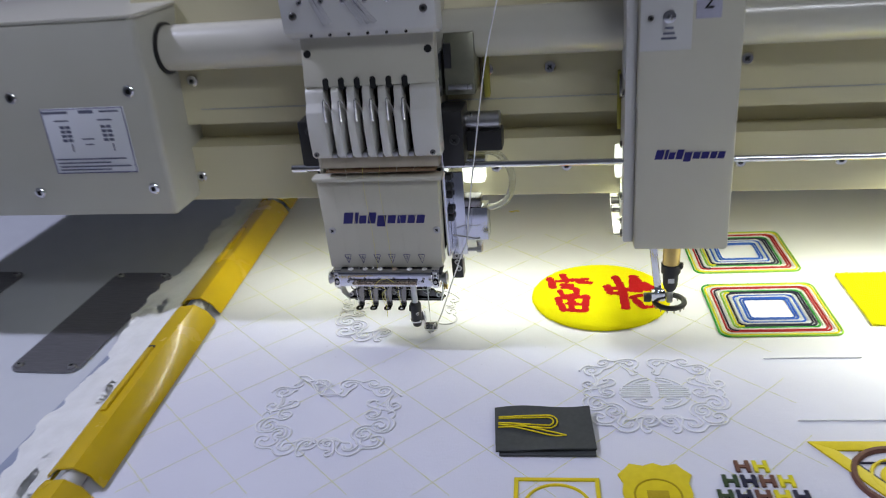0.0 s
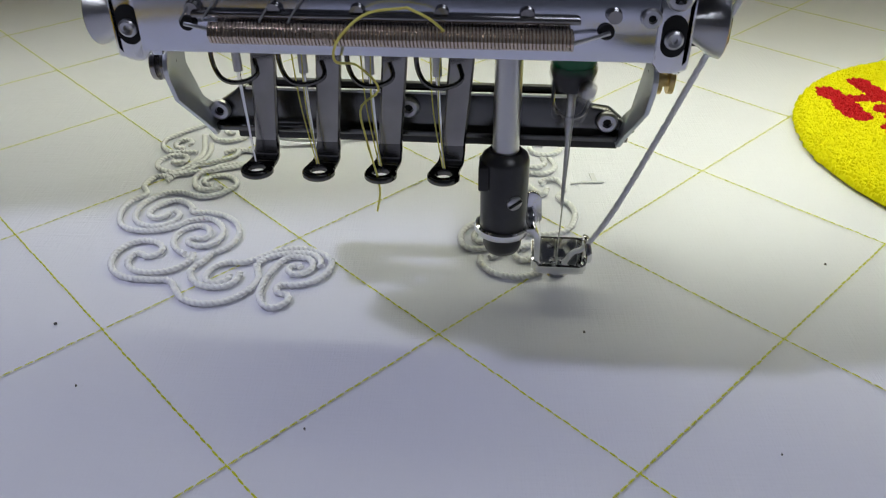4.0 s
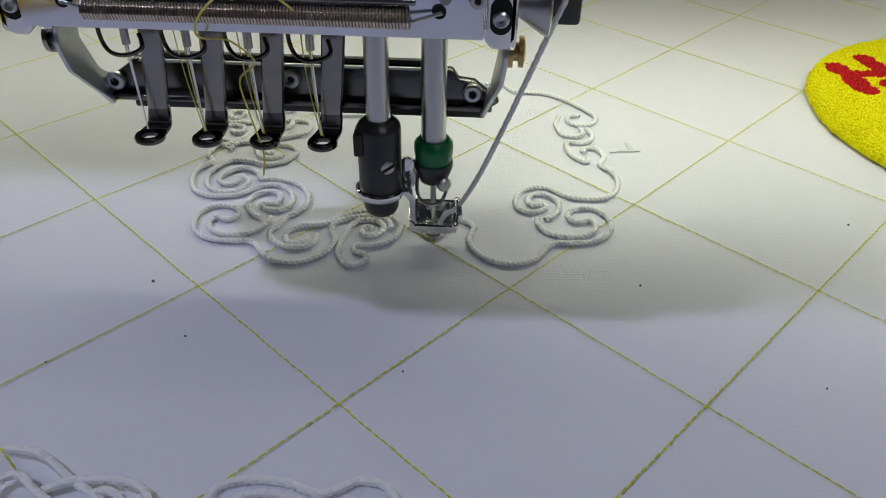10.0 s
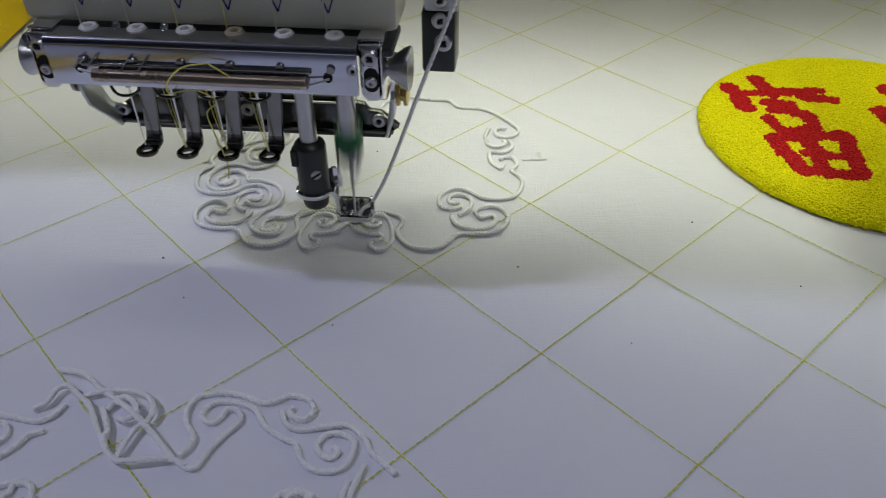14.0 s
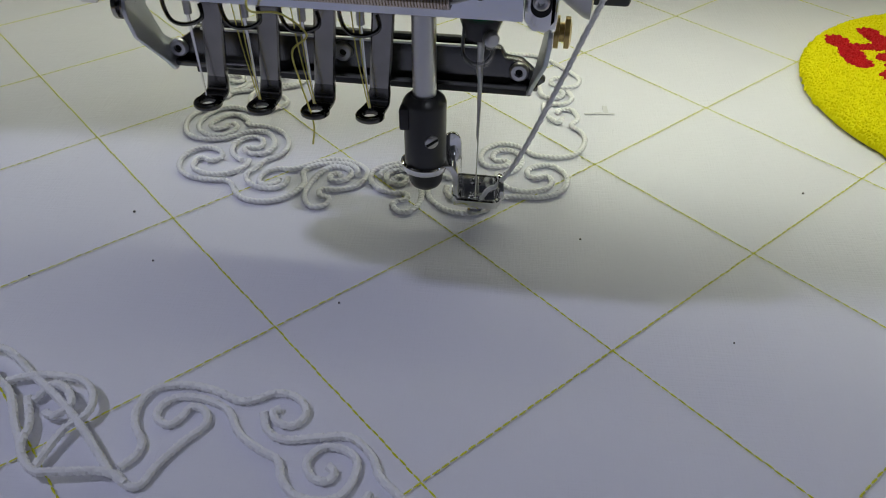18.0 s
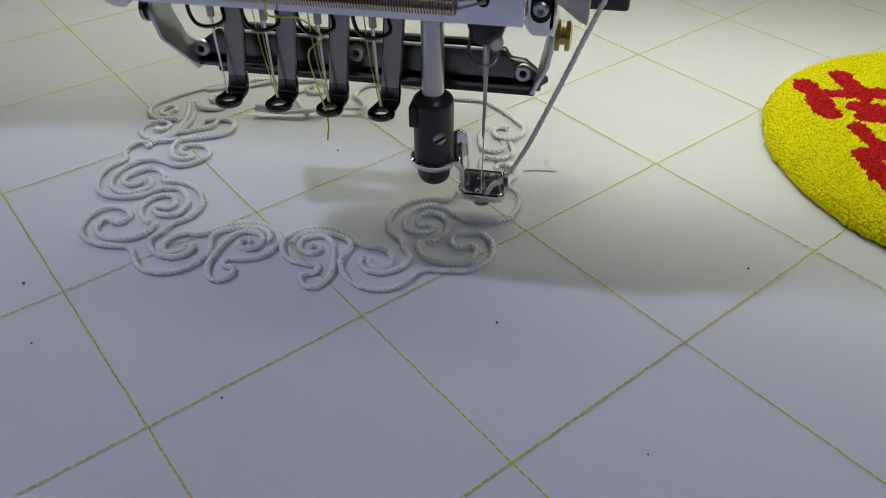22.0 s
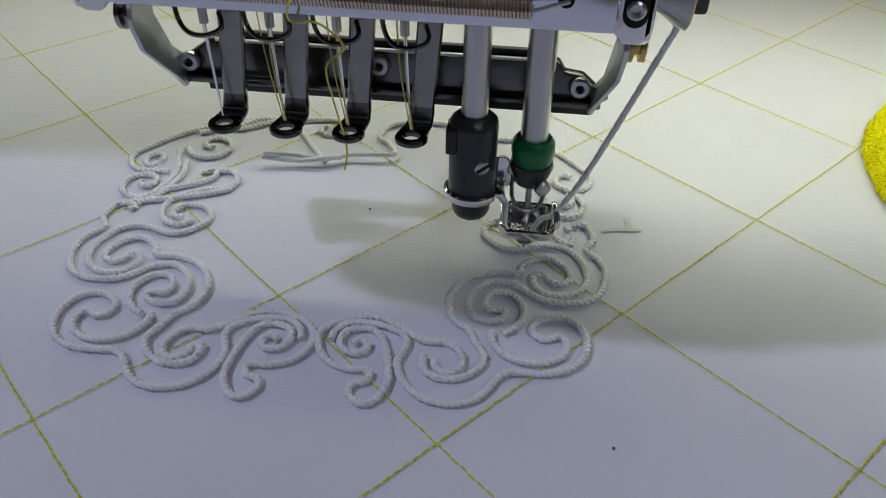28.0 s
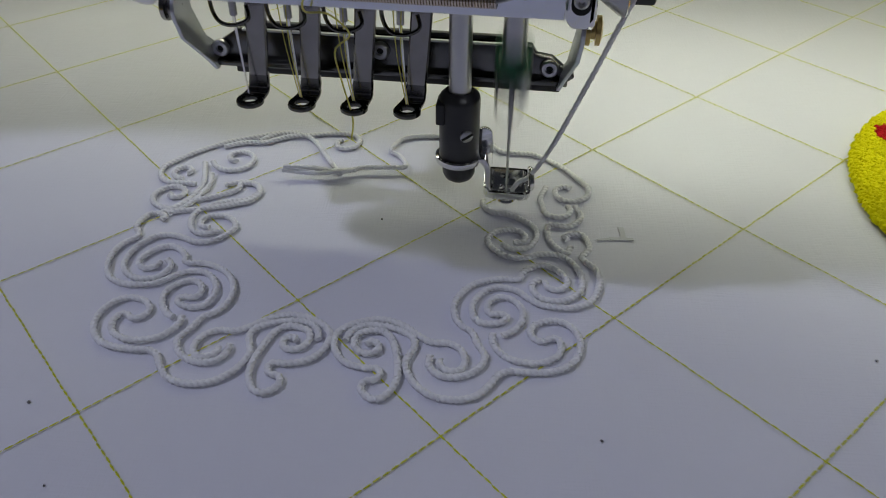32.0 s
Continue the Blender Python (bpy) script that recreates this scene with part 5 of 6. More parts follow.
    roded("thumb_screw", (0.0985, -0.004, 0.0798), (0.1075, -0.004, 0.0798), 0.0019, STEEL, h, "", 0.0003)
    lathe_bm = bmesh.new()
    lathe(lathe_bm, (0.1065, -0.004, 0.0798), (1, 0, 0), [(0, 0.0018), (0.0003, 0.0030), (0.0045, 0.0030), (0.0048, 0.0026)], 20)
    part("thumb_knob", lathe_bm, STEEL, h)
    roded("clamp_pin", (0.109, 0.000, 0.0765), (0.109, 0.000, 0.0865), 0.0028, STEEL, h, "", 0.0004)
    bm = bmesh.new()
    sweep(bm, spline([(0.088, -0.012, 0.097), (0.098, -0.016, 0.0975), (0.106, -0.018, 0.0968), (0.111, -0.019, 0.0970), (0.1125, -0.019, 0.0980)], 0.001), 0.0007, 8)
    part("wire_guide", bm, STEEL, h)
    boxed("rear_block", (0.0890, 0.003, 0.0725), (0.010, 0.012, 0.006), 0.001, STEEL, h)
    boxed("rear_block", (0.0880, 0.004, 0.0600), (0.010, 0.013, 0.019), 0.001, BLACK_STEEL, h)
    screw(h, (0.0895, -0.0026, 0.0605), (0, -1, 0), 0.0026, STEEL)
    return h


def needle_bracket(h):
    """Chrome lower carriage: eyelet tray, front plate, spring, end plates, cone knobs."""
    boxed("eyelet_tray", (0.0310, -0.0285, 0.0720), (0.098, 0.016, 0.0026), 0.0008, BLACK_STEEL, h)
    for i, x in enumerate(FOOT_X):
        bm = bmesh.new()
        lathe(bm, (x + 0.0018, -0.0335, 0.0726), (0, 0, 1), [(0, 0.0018), (0.0005, 0.0026), (0.0022, 0.0026), (0.0029, 0.0021), (0.0028, 0.0012), (0.0010, 0.0010)], 20)
        part("eyelet", bm, CERAMIC_BROWN if i == 3 else CERAMIC, h, "tan ceramic thread eyelet" if i == 3 else "white ceramic thread eyelet")
    for x in (0.0035, 0.0165):
        bm = bmesh.new()
        lathe(bm, (x + 0.003, -0.0318, 0.0734), (0, 0, 1), [(0, 0.0012), (0.002, 0.0010), (0.0026, 0.0005)], 12)
        part("rivet", bm, CHROME, h)
    # front plate: rounded upper edge, slightly tilted
    bm = bmesh.new()
    prism(bm, [(-0.0398, 0.0618), (-0.0408, 0.0619), (-0.0408, 0.0730), (-0.0398, 0.0730)], -0.0096, 0.0716, "x", 0.0002)
    plate = part("front_plate", bm, ZINC, h, "bright zinc front plate")
    # rolled edge, its dark reflection painted as a darker zinc
    bm = bmesh.new()
    prism(bm, arc2(-0.0389, 0.0730, 0.0019, 180, 90, 14) + [(-0.0335, 0.0749), (-0.0335, 0.0739)] + arc2(-0.0389, 0.0730, 0.0009, 90, 180, 10), -0.0096, 0.0716, "x")
    part("rolled_edge", bm, ROLL_ZINC, plate, "glossy rolled edge, dark reflection put into its colour")
    for x, r in ((-0.0012, 0.0012), (0.0640, 0.0012)):
        bm = bmesh.new()
        rod(bm, (x, -0.0414, 0.0668), (x, -0.0402, 0.0668), r, 14)
        part("hole", bm, HOLE_SHADE, plate)
    screw(plate, (0.0705, -0.0408, 0.0690), (0, -1, 0), 0.0015, STEEL, cross=False)
    for i, x in enumerate(FOOT_X):
        bm = bmesh.new()
        rod(bm, (x + 0.0020, -0.0418, 0.0692), (x + 0.0020, -0.0405, 0.0694), 0.0011, 12)
        part("rivet", bm, DARK_NICKEL, plate)
    # coil spring with its hooks
    bm = bmesh.new()
    n = 100 * 8
    x0, x1 = 0.0030, 0.0590
    sweep(bm, [(x0 + (x1 - x0) * i / n, -0.0430 + 0.00150 * math.cos(2 * math.pi * i / 8), 0.0660 + 0.00150 * math.sin(2 * math.pi * i / 8)) for i in range(n + 1)], 0.00030, 6)
    sp = part("coil_spring", bm, SPRING_STEEL, h, "long dark coil spring")
    bm = bmesh.new()
    rod(bm, (x0, -0.0430, 0.0660), (x1, -0.0430, 0.0660), 0.0013, 14)
    part("core", bm, BLACK_STEEL, sp)
    for a, b in (((x0, -0.0430, 0.0665), (-0.0015, -0.0416, 0.0668)), ((x1, -0.0430, 0.0655), (0.0645, -0.0416, 0.0668))):
        bm = bmesh.new()
        rod(bm, a, b, 0.00035, 8)
        part("hook", bm, STEEL, sp)
    # dark strip that stands for the shadow band above the spring
    boxed("spring_shadow_strip", (0.030, -0.0412, 0.0685), (0.060, 0.0022, 0.0010), 0.0003, DARK_NICKEL, h)
    for s, xc in ((-1, -0.0122), (1, 0.0746)):
        # a folded bracket: upright cheek with a slot, small shelf on top, and the funnel-shaped knob outside it
        bm = bmesh.new()
        prism(bm, [(xc - 0.0030, 0.0748), (xc + 0.0030, 0.0748), (xc + 0.0030, 0.0612), (xc + 0.0014, 0.0592), (xc - 0.0014, 0.0592), (xc - 0.0030, 0.0612)], -0.0384, -0.0366, "y", 0.0005)
        end = part("end_plate", bm, CHROME, h, "bent chrome end bracket")
        bm = bmesh.new()
        prism(bm, [(-0.0384, 0.0600), (-0.0384, 0.0745), (-0.0230, 0.0745), (-0.0210, 0.0690), (-0.0230, 0.0580), (-0.0330, 0.0570)], xc - 0.0007 + s * 0.0022, xc + 0.0007 + s * 0.0022, "x", 0.0004)
        part("cheek", bm, CHROME, end)
        screw(end, (xc, -0.0384, 0.0716), (0, -1, 0), 0.0021, STEEL)
        bm = bmesh.new()
        prism(bm, arc2(xc, 0.0668, 0.0019, 0, 180, 8) + arc2(xc, 0.0640, 0.0019, 180, 360, 8), -0.0387, -0.0380, "y")
        part("slot", bm, HOLE_SHADE, end)
        bm = bmesh.new()
        lathe(bm, (xc, -0.0386, 0.0650), (0, -1, 0), [(0, 0.0015), (0.0006, 0.0015), (0.0009, 0.0011), (0.0008, 0.0006), (0.0002, 0.0005)], 16)
        part("socket_pin", bm, STEEL, end)
        bm = bmesh.new()
        lathe(bm, (xc + s * 0.0026, -0.0300, 0.0650), (s, 0, 0), [(0, 0.0022), (0.0006, 0.0024), (0.0050, 0.0055), (0.0062, 0.0059), (0.0065, 0.0055), (0.0058, 0.0046), (0.0030, 0.0026), (0.0020, 0.0008)], 32)
        part("cone_knob", bm, STEEL, h, "turned steel funnel-shaped knob")
        boxed("top_tab", (xc - s * 0.0002, -0.0335, 0.0752), (0.0066, 0.0060, 0.0010), 0.0004, CHROME, end)


def rear_bar(h):
    """Dark presser rail behind the feet with its two angled arms."""
    bm = bmesh.new()
    prism(bm, [(-0.0128, 0.0320), (0.0735, 0.0320), (0.0762, 0.0340), (0.0735, 0.0361), (0.0705, 0.0386), (0.0668, 0.0391), (0.0655, 0.0412), (0.0625, 0.0417), (-0.0070, 0.0417), (-0.0085, 0.0401), (-0.0140, 0.0364), (-0.0140, 0.0335)], -0.0075, -0.0045, "y", 0.0004)
    rail = part("presser_rail", bm, RAIL_STEEL, h, "oiled dark steel presser rail")
    boxed("rail_lip", (0.0305, -0.0085, 0.0331), (0.088, 0.0022, 0.0014), 0.0004, RAIL_STEEL, h)
    boxed("rail_edge", (0.0285, -0.0050, 0.0420), (0.068, 0.0016, 0.0016), 0.0003, BLACK_STEEL, h)
    # thin bright strip made for the highlight along the rail's upper edge
    boxed("rail_highlight", (0.0280, -0.0073, 0.0415), (0.067, 0.0010, 0.0006), 0.0002, STEEL, h)
    boxed("rail_brush", (0.0320, -0.0052, 0.0307), (0.082, 0.0026, 0.0026), 0.0004, BLACK_PLASTIC, h)
    for x, z in ((-0.0115, 0.0366), (0.0290, 0.0384), (0.0700, 0.0364)):
        screw(rail, (x, -0.0076, z), (0, -1, 0), 0.0022, STEEL, cross=False)
    for s, xc in ((-1, -0.0165), (1, 0.0765)):
        # a plate that hangs from the carriage, round at the pivot, slanting inward to the rail
        bm = bmesh.new()
        prof = arc2(-0.0150, 0.0495, 0.0048, -20, 200, 9) + [(-0.0185, 0.0430), (-0.0120, 0.0345), (-0.0105, 0.0318), (-0.0050, 0.0318), (-0.0050, 0.0365), (-0.0085, 0.0400)]
        prism(bm, prof, 0.0, 0.0011, "x", 0.0003)
        for v in bm.verts:
            v.co.x += xc - 0.00055 - s * 0.0040 * max(0.0, min(1.0, (0.0450 - v.co.z) / 0.0130))
        arm = part("rail_arm", bm, SATIN_ZINC, h, "bent zinc arm")
        bm = bmesh.new()
        lathe(bm, (xc + s * 0.0006, -0.0150, 0.0495), (s, 0, 0), [(0, 0.0034), (0.0010, 0.0034), (0.0011, 0.0020), (0.0021, 0.0020), (0.0022, 0.0033), (0.0032, 0.0033), (0.0036, 0.0018)], 20)
        part("pivot_screw", bm, BRASS if s > 0 else DARK_NICKEL, arm)
        bm = bmesh.new()
        rod(bm, (xc - s * 0.0009, -0.0150, 0.0495), (xc + s * 0.0002, -0.0150, 0.0495), 0.0012, 14)
        part("pivot_hole", bm, HOLE_SHADE, arm)
        boxed("upright", (xc, -0.0170, 0.0575), (0.0022, 0.009, 0.008), 0.0005, ZINC, h)


def presser_foot(h, x):
    """An idle presser foot: flat tapered shank, bent toe with a ringed hole."""
    def strip(rows, thick):
        # rows: y, z, left and right edge; the strip is given its thickness square to its run
        bm = bmesh.new()
        rings = []
        for i, (y, z, lo, hi) in enumerate(rows):
            p, q = rows[max(0, i - 1)], rows[min(len(rows) - 1, i + 1)]
            u = Vector((0, q[0] - p[0], q[1] - p[1])).normalized()
            k = Vector((0, u.z, -u.y)) * thick / 2
            c = thick * 0.25
            rings.append([bm.verts.new(Vector((x + e, y, z)) + k * f) for e, f in ((lo, -0.5), (lo + c, -1), (hi - c, -1), (hi, -0.5), (hi, 0.5), (hi - c, 1), (lo + c, 1), (lo, 0.5))])
        for r0, r1 in zip(rings, rings[1:]):
            for i in range(8):
                bm.faces.new((r0[i], r0[(i + 1) % 8], r1[(i + 1) % 8], r1[i])).smooth = i in (1, 5)
        bm.faces.new(rings[0])
        bm.faces.new(rings[-1])
        bmesh.ops.recalc_face_normals(bm, faces=bm.faces[:])
        return bm

    bend = [(-0.0140 - 0.0021 * (1 - math.cos(a)), 0.0302 - 0.0024 * math.sin(a), -0.0012 - 0.0017 * math.sin(a) ** 2, 0.0040 - 0.0009 * math.sin(a) ** 3) for a in [math.pi / 2 * i / 7 for i in range(8)]]
    foot = part("presser_foot", strip([(-0.0140, 0.0600, 0.0015, 0.0066), (-0.0140, 0.0480, 0.0006, 0.0056), (-0.0140, 0.0332, -0.0006, 0.0042)], 0.0016), DARK_NICKEL, h, "dark nickel idle presser foot")
    part("toe_bend", strip([(-0.0140, 0.0332, -0.0006, 0.0042), (-0.0140, 0.0316, -0.0009, 0.0042)] + bend, 0.0015), TOE_STEEL, foot)
    bm = bmesh.new()
    n = 24
    inner, outer = 0.0018, 0.0034
    rows = []
    for k in range(n):
        a = 2 * math.pi * k / n
        rows.append([bm.verts.new((x + r * math.cos(a), -0.0180 + r * math.sin(a) * 0.92, z)) for r, z in ((inner, 0.0272), (outer - 0.0003, 0.0270), (outer, 0.0273), (outer, 0.0281), (outer - 0.0003, 0.0285), (inner + 0.0002, 0.0285))])
    for k in range(n):
        r0, r1 = rows[k], rows[(k + 1) % n]
        for i in range(6):
            j = (i + 1) % 6
            bm.faces.new((r0[i], r1[i], r1[j], r0[j]))
    part("toe_ring", bm, TOE_STEEL, foot)
    # idle needle, clamp hoop and thread
    roded("needle", (x - 0.0012, -0.0168, 0.0500), (x, -0.0180, 0.0298), 0.00042, CHROME, foot, "", 0, 10, 0.00018)
    bm = bmesh.new()
    pts = [(x - 0.0046, -0.0200, 0.0580), (x - 0.0045, -0.0205, 0.0522), (x - 0.0026, -0.0215, 0.0492), (x + 0.0008, -0.0215, 0.0487), (x + 0.0038, -0.0205, 0.0500), (x + 0.0030, -0.0190, 0.0528)]
    sweep(bm, spline(pts, 0.0007), 0.00048, 8)
    part("needle_guard", bm, TOE_STEEL, foot)
    roded("needle_clamp", (x - 0.0012, -0.0165, 0.0545), (x - 0.0012, -0.0165, 0.0600), 0.0020, STEEL, foot, "", 0.0003)
    roded("needle_shank", (x - 0.0012, -0.0165, 0.0490), (x - 0.0012, -0.0165, 0.0550), 0.0009, STEEL, foot)


def threads(h):
    """Loose yellow threads at the needles and threads down the front."""
    def strand(pts, r=0.00022, mat=GOLD, label="yellow thread"):
        bm = bmesh.new()
        sweep(bm, spline(pts, 0.0012), r, 6)
        part("thread", bm, mat, h, label)
    strand([(0.034, -0.043, 0.0705), (0.028, -0.0448, 0.0700), (0.0235, -0.0450, 0.0660), (0.0225, -0.0435, 0.0620), (0.0232, -0.030, 0.0560), (0.0252, -0.0215, 0.0480), (0.0215, -0.0215, 0.0440), (0.0222, -0.0205, 0.0360), (0.0240, -0.0200, 0.0260), (0.0230, -0.0195, 0.0190)], 0.00022)
    strand([(0.0340, -0.043, 0.0705), (0.038, -0.0445, 0.0690), (0.0420, -0.042, 0.0640)])
    for x in (FOOT_X[1], FOOT_X[2], FOOT_X[3]):
        for k in range(2):
            strand([(x - 0.002 + k * 0.002, -0.0210, 0.0560), (x - 0.0018 + 0.001 * k, -0.0190, 0.0430), (x + 0.0004 * k, -0.0182, 0.0290)], 0.00014)
    white = plain("white_thread", (0.62, 0.62, 0.60))
    strand([(NEEDLE[0] + 0.0012, NEEDLE[1] - 0.001, 0.0600), (NEEDLE[0] + 0.0004, NEEDLE[1] - 0.0006, 0.0300), (NEEDLE[0], NEEDLE[1] - 0.0004, 0.0120), (NEEDLE[0], NEEDLE[1], 0.0020)], 0.00016, white, "white thread down to the cord foot")
    grey = plain("grey_thread", (0.2, 0.2, 0.2))
    for a in (0.001, 0.0045, 0.0135, 0.018):
        strand([(a, -0.0413, 0.0712), (a - 0.0018, -0.0420, 0.0690), (a - 0.0026, -0.0436, 0.0676)], 0.00018, grey, "grey thread")
    pale = plain("pale_thread", (0.62, 0.60, 0.50))
    for i, (x, m) in enumerate(zip(FOOT_X, (pale, pale, GOLD, GOLD, pale, pale))):
        strand([(x - 0.004 + 0.0015 * i, -0.0385, 0.170), (x - 0.003, -0.0350, 0.150), (x - 0.001, -0.0335, 0.110), (x, -0.0335, 0.075)], 0.00014, m, "thin thread down the cover")


def braid_foot(h):
    """The working foot: bar, black collar with screw, chrome strap and the open cord foot."""
    bx, by = 0.0495, -0.0160
    roded("presser_bar", (bx, by, 0.0330), (bx, by, 0.0760), 0.0027, STEEL, h, "bright steel presser bar", 0, 28)
    bm = bmesh.new()
    lathe(bm, (bx, by, 0.0088), (0, 0, 1), [(0, 0.0026), (0.0008, 0.0036), (0.0020, 0.0041), (0.0050, 0.0042), (0.0054, 0.0049), (0.0224, 0.0050), (0.0234, 0.0047), (0.0246, 0.0034)], 32)
    col = part("collar", bm, BLACK_STEEL, h, "black steel collar with a slotted screw")
    boxed("flat", (bx - 0.0042, by - 0.0012, 0.0285), (0.0022, 0.0060, 0.0055), 0.0004, BLACK_PLASTIC, col)
    bm = bmesh.new()
    ax = Vector((0.45, -0.9, 0)).normalized()
    lathe(bm, Vector((bx, by, 0.0235)) + ax * 0.0044, ax, [(0, 0.0016), (0.0008, 0.0016), (0.0010, 0.0013)], 18)
    sc = part("slotted_screw", bm, STEEL, col)
    bm = bmesh.new()
    m = Matrix.Translation(Vector((bx, by, 0.0235)) + ax * 0.0053) @ Matrix.Rotation(math.atan2(ax.y, ax.x), 4, "Z") @ Matrix.Rotation(radians(25), 4, "X")
    box(bm, (0, 0, 0), (0.0008, 0.0030, 0.0005), 0, m)
    part("slot", bm, HOLE_SHADE, sc)
    # strap round the collar, stepping down to the cord foot
    bm = bmesh.new()
    sweep(bm, [(bx + 0.0054 * math.cos(radians(a)), by + 0.0054 * math.sin(radians(a)), 0.0152) for a in range(30, 331, 10)], 0.00065, 8, flat=1.5)
    strap = part("strap", bm, CHROME, h, "chrome strap holding the cord foot")
    bm = bmesh.new()
    prof = [(bx + 0.0040, 0.0160), (bx + 0.0062, 0.0168), (bx + 0.0068, 0.0195), (bx + 0.0058, 0.0212), (bx + 0.0046, 0.0200), (bx + 0.0036, 0.0162), (bx + 0.0030, 0.0152), (bx + 0.0056, 0.0150), (bx + 0.0068, 0.0135), (bx + 0.0070, 0.0085), (bx + 0.0078, 0.0066), (bx + 0.0090, 0.0062), (bx + 0.0090, 0.0070), (bx + 0.0083, 0.0080), (bx + 0.0082, 0.0140), (bx + 0.0068, 0.0164)]
    prism(bm, [prof[0], *prof[6:]], -0.0186, -0.0115, "y", 0.0003)
    part("step_arm", bm, CHROME, strap)
    bm = bmesh.new()
    prism(bm, [(bx + 0.0032, 0.0150), (bx + 0.0084, 0.0150), (bx + 0.0082, 0.0196)] + arc2(bx + 0.0060, 0.0200, 0.0021, 0, 150, 7) + [(bx + 0.0034, 0.0170)], by + 0.0026, by + 0.0036, "y", 0.0003)
    part("strap_tab", bm, CHROME, strap)
    # tray of the foot: low rounded lip in front, high wall behind
    x0, x1, y0, y1, z0 = 0.0560, 0.0680, -0.0192, -0.0112, 0.0050
    mx, my, hx, hy = (x0 + x1) / 2, (y0 + y1) / 2, (x1 - x0) / 2, (y1 - y0) / 2
    bm = bmesh.new()
    rows = []
    for px, py in rounded_loop(mx, my, hx, hy, 0.0020, 6):
        k = max(0.0, min(1.0, (py - y0 - 0.0008) / 0.0035))
        if px < x0 + 0.0012:
            k = max(k, 0.35)
        top = 0.0073 + 0.0027 * k * k * (3 - 2 * k)
        ix, iy = mx + (px - mx) * (1 - 0.0010 / hx), my + (py - my) * (1 - 0.0010 / hy)
        ox, oy = mx + (px - mx) * 0.90, my + (py - my) * 0.90
        rows.append([bm.verts.new(c) for c in ((ox, oy, z0), (px, py, z0 + 0.0008), (px, py, top - 0.0002), ((px + ix) / 2, (py + iy) / 2, top), (ix, iy, top - 0.0002), (ix, iy, z0 + 0.0010))])
    for k in range(len(rows)):
        r0, r1 = rows[k], rows[(k + 1) % len(rows)]
        for i in range(5):
            bm.faces.new((r0[i], r0[i + 1], r1[i + 1], r1[i])).smooth = True
    bmesh.ops.recalc_face_normals(bm, faces=bm.faces[:])
    foot = part("cord_foot", bm, FOOT_CHROME, h, "small open chrome cord foot")
    x0, x1, y0, y1 = x0 + 0.0006, x1 - 0.0006, y0 + 0.0006, y1 - 0.0006
    bm = bmesh.new()
    fx, fy = NEEDLE
    for ax, bx_, ay, by_ in ((x0, fx - 0.0017, y0, y1), (fx + 0.0017, x1, y0, y1), (fx - 0.0017, fx + 0.0017, y0, fy - 0.0012), (fx - 0.0017, fx + 0.0017, fy + 0.0012, y1)):
        box(bm, ((ax + bx_) / 2, (ay + by_) / 2, z0 + 0.0006), (bx_ - ax, by_ - ay, 0.0009))
    part("sole", bm, FOOT_CHROME, foot)
    bm = bmesh.new()
    ring(bm, (fx, fy, 0.0040), (0, 0, 1), 0.0019, 0.0007, 22, 8)
    ring(bm, (fx, fy, 0.0030), (0, 0, 1), 0.0019, 0.0007, 22, 8)
    part("sole_boss", bm, CHROME, foot)
    bm = bmesh.new()
    ring(bm, (x1 + 0.0003, -0.0165, 0.0104), (1, 0.25, 0), 0.0025, 0.0007, 24, 8, 0.62)
    part("cord_eye", bm, CHROME, foot)


def feed_cord(h):
    bm = bmesh.new()
    pts = [(NEEDLE[0], NEEDLE[1] - 0.001, 0.0022), (0.0645, -0.0162, 0.0085), (0.0675, -0.0170, 0.0115), (0.0725, -0.0172, 0.0210), (0.0790, -0.0175, 0.0380), (0.0855, -0.0180, 0.0560), (0.0960, -0.0180, 0.0830), (0.1010, -0.0180, 0.0960), (0.1040, -0.0200, 0.120), (0.1125, -0.026, 0.170), (0.1270, -0.036, 0.250), (0.146, -0.050, 0.32), (0.172, -0.062, 0.42), (0.195, -0.07, 0.50)]
    sweep(bm, spline(pts, 0.0006), 0.00062, 8, twist=1500.0, lobes=3)
    part("feed_cord", bm, CORD, h, "white twisted cord running down to the foot")


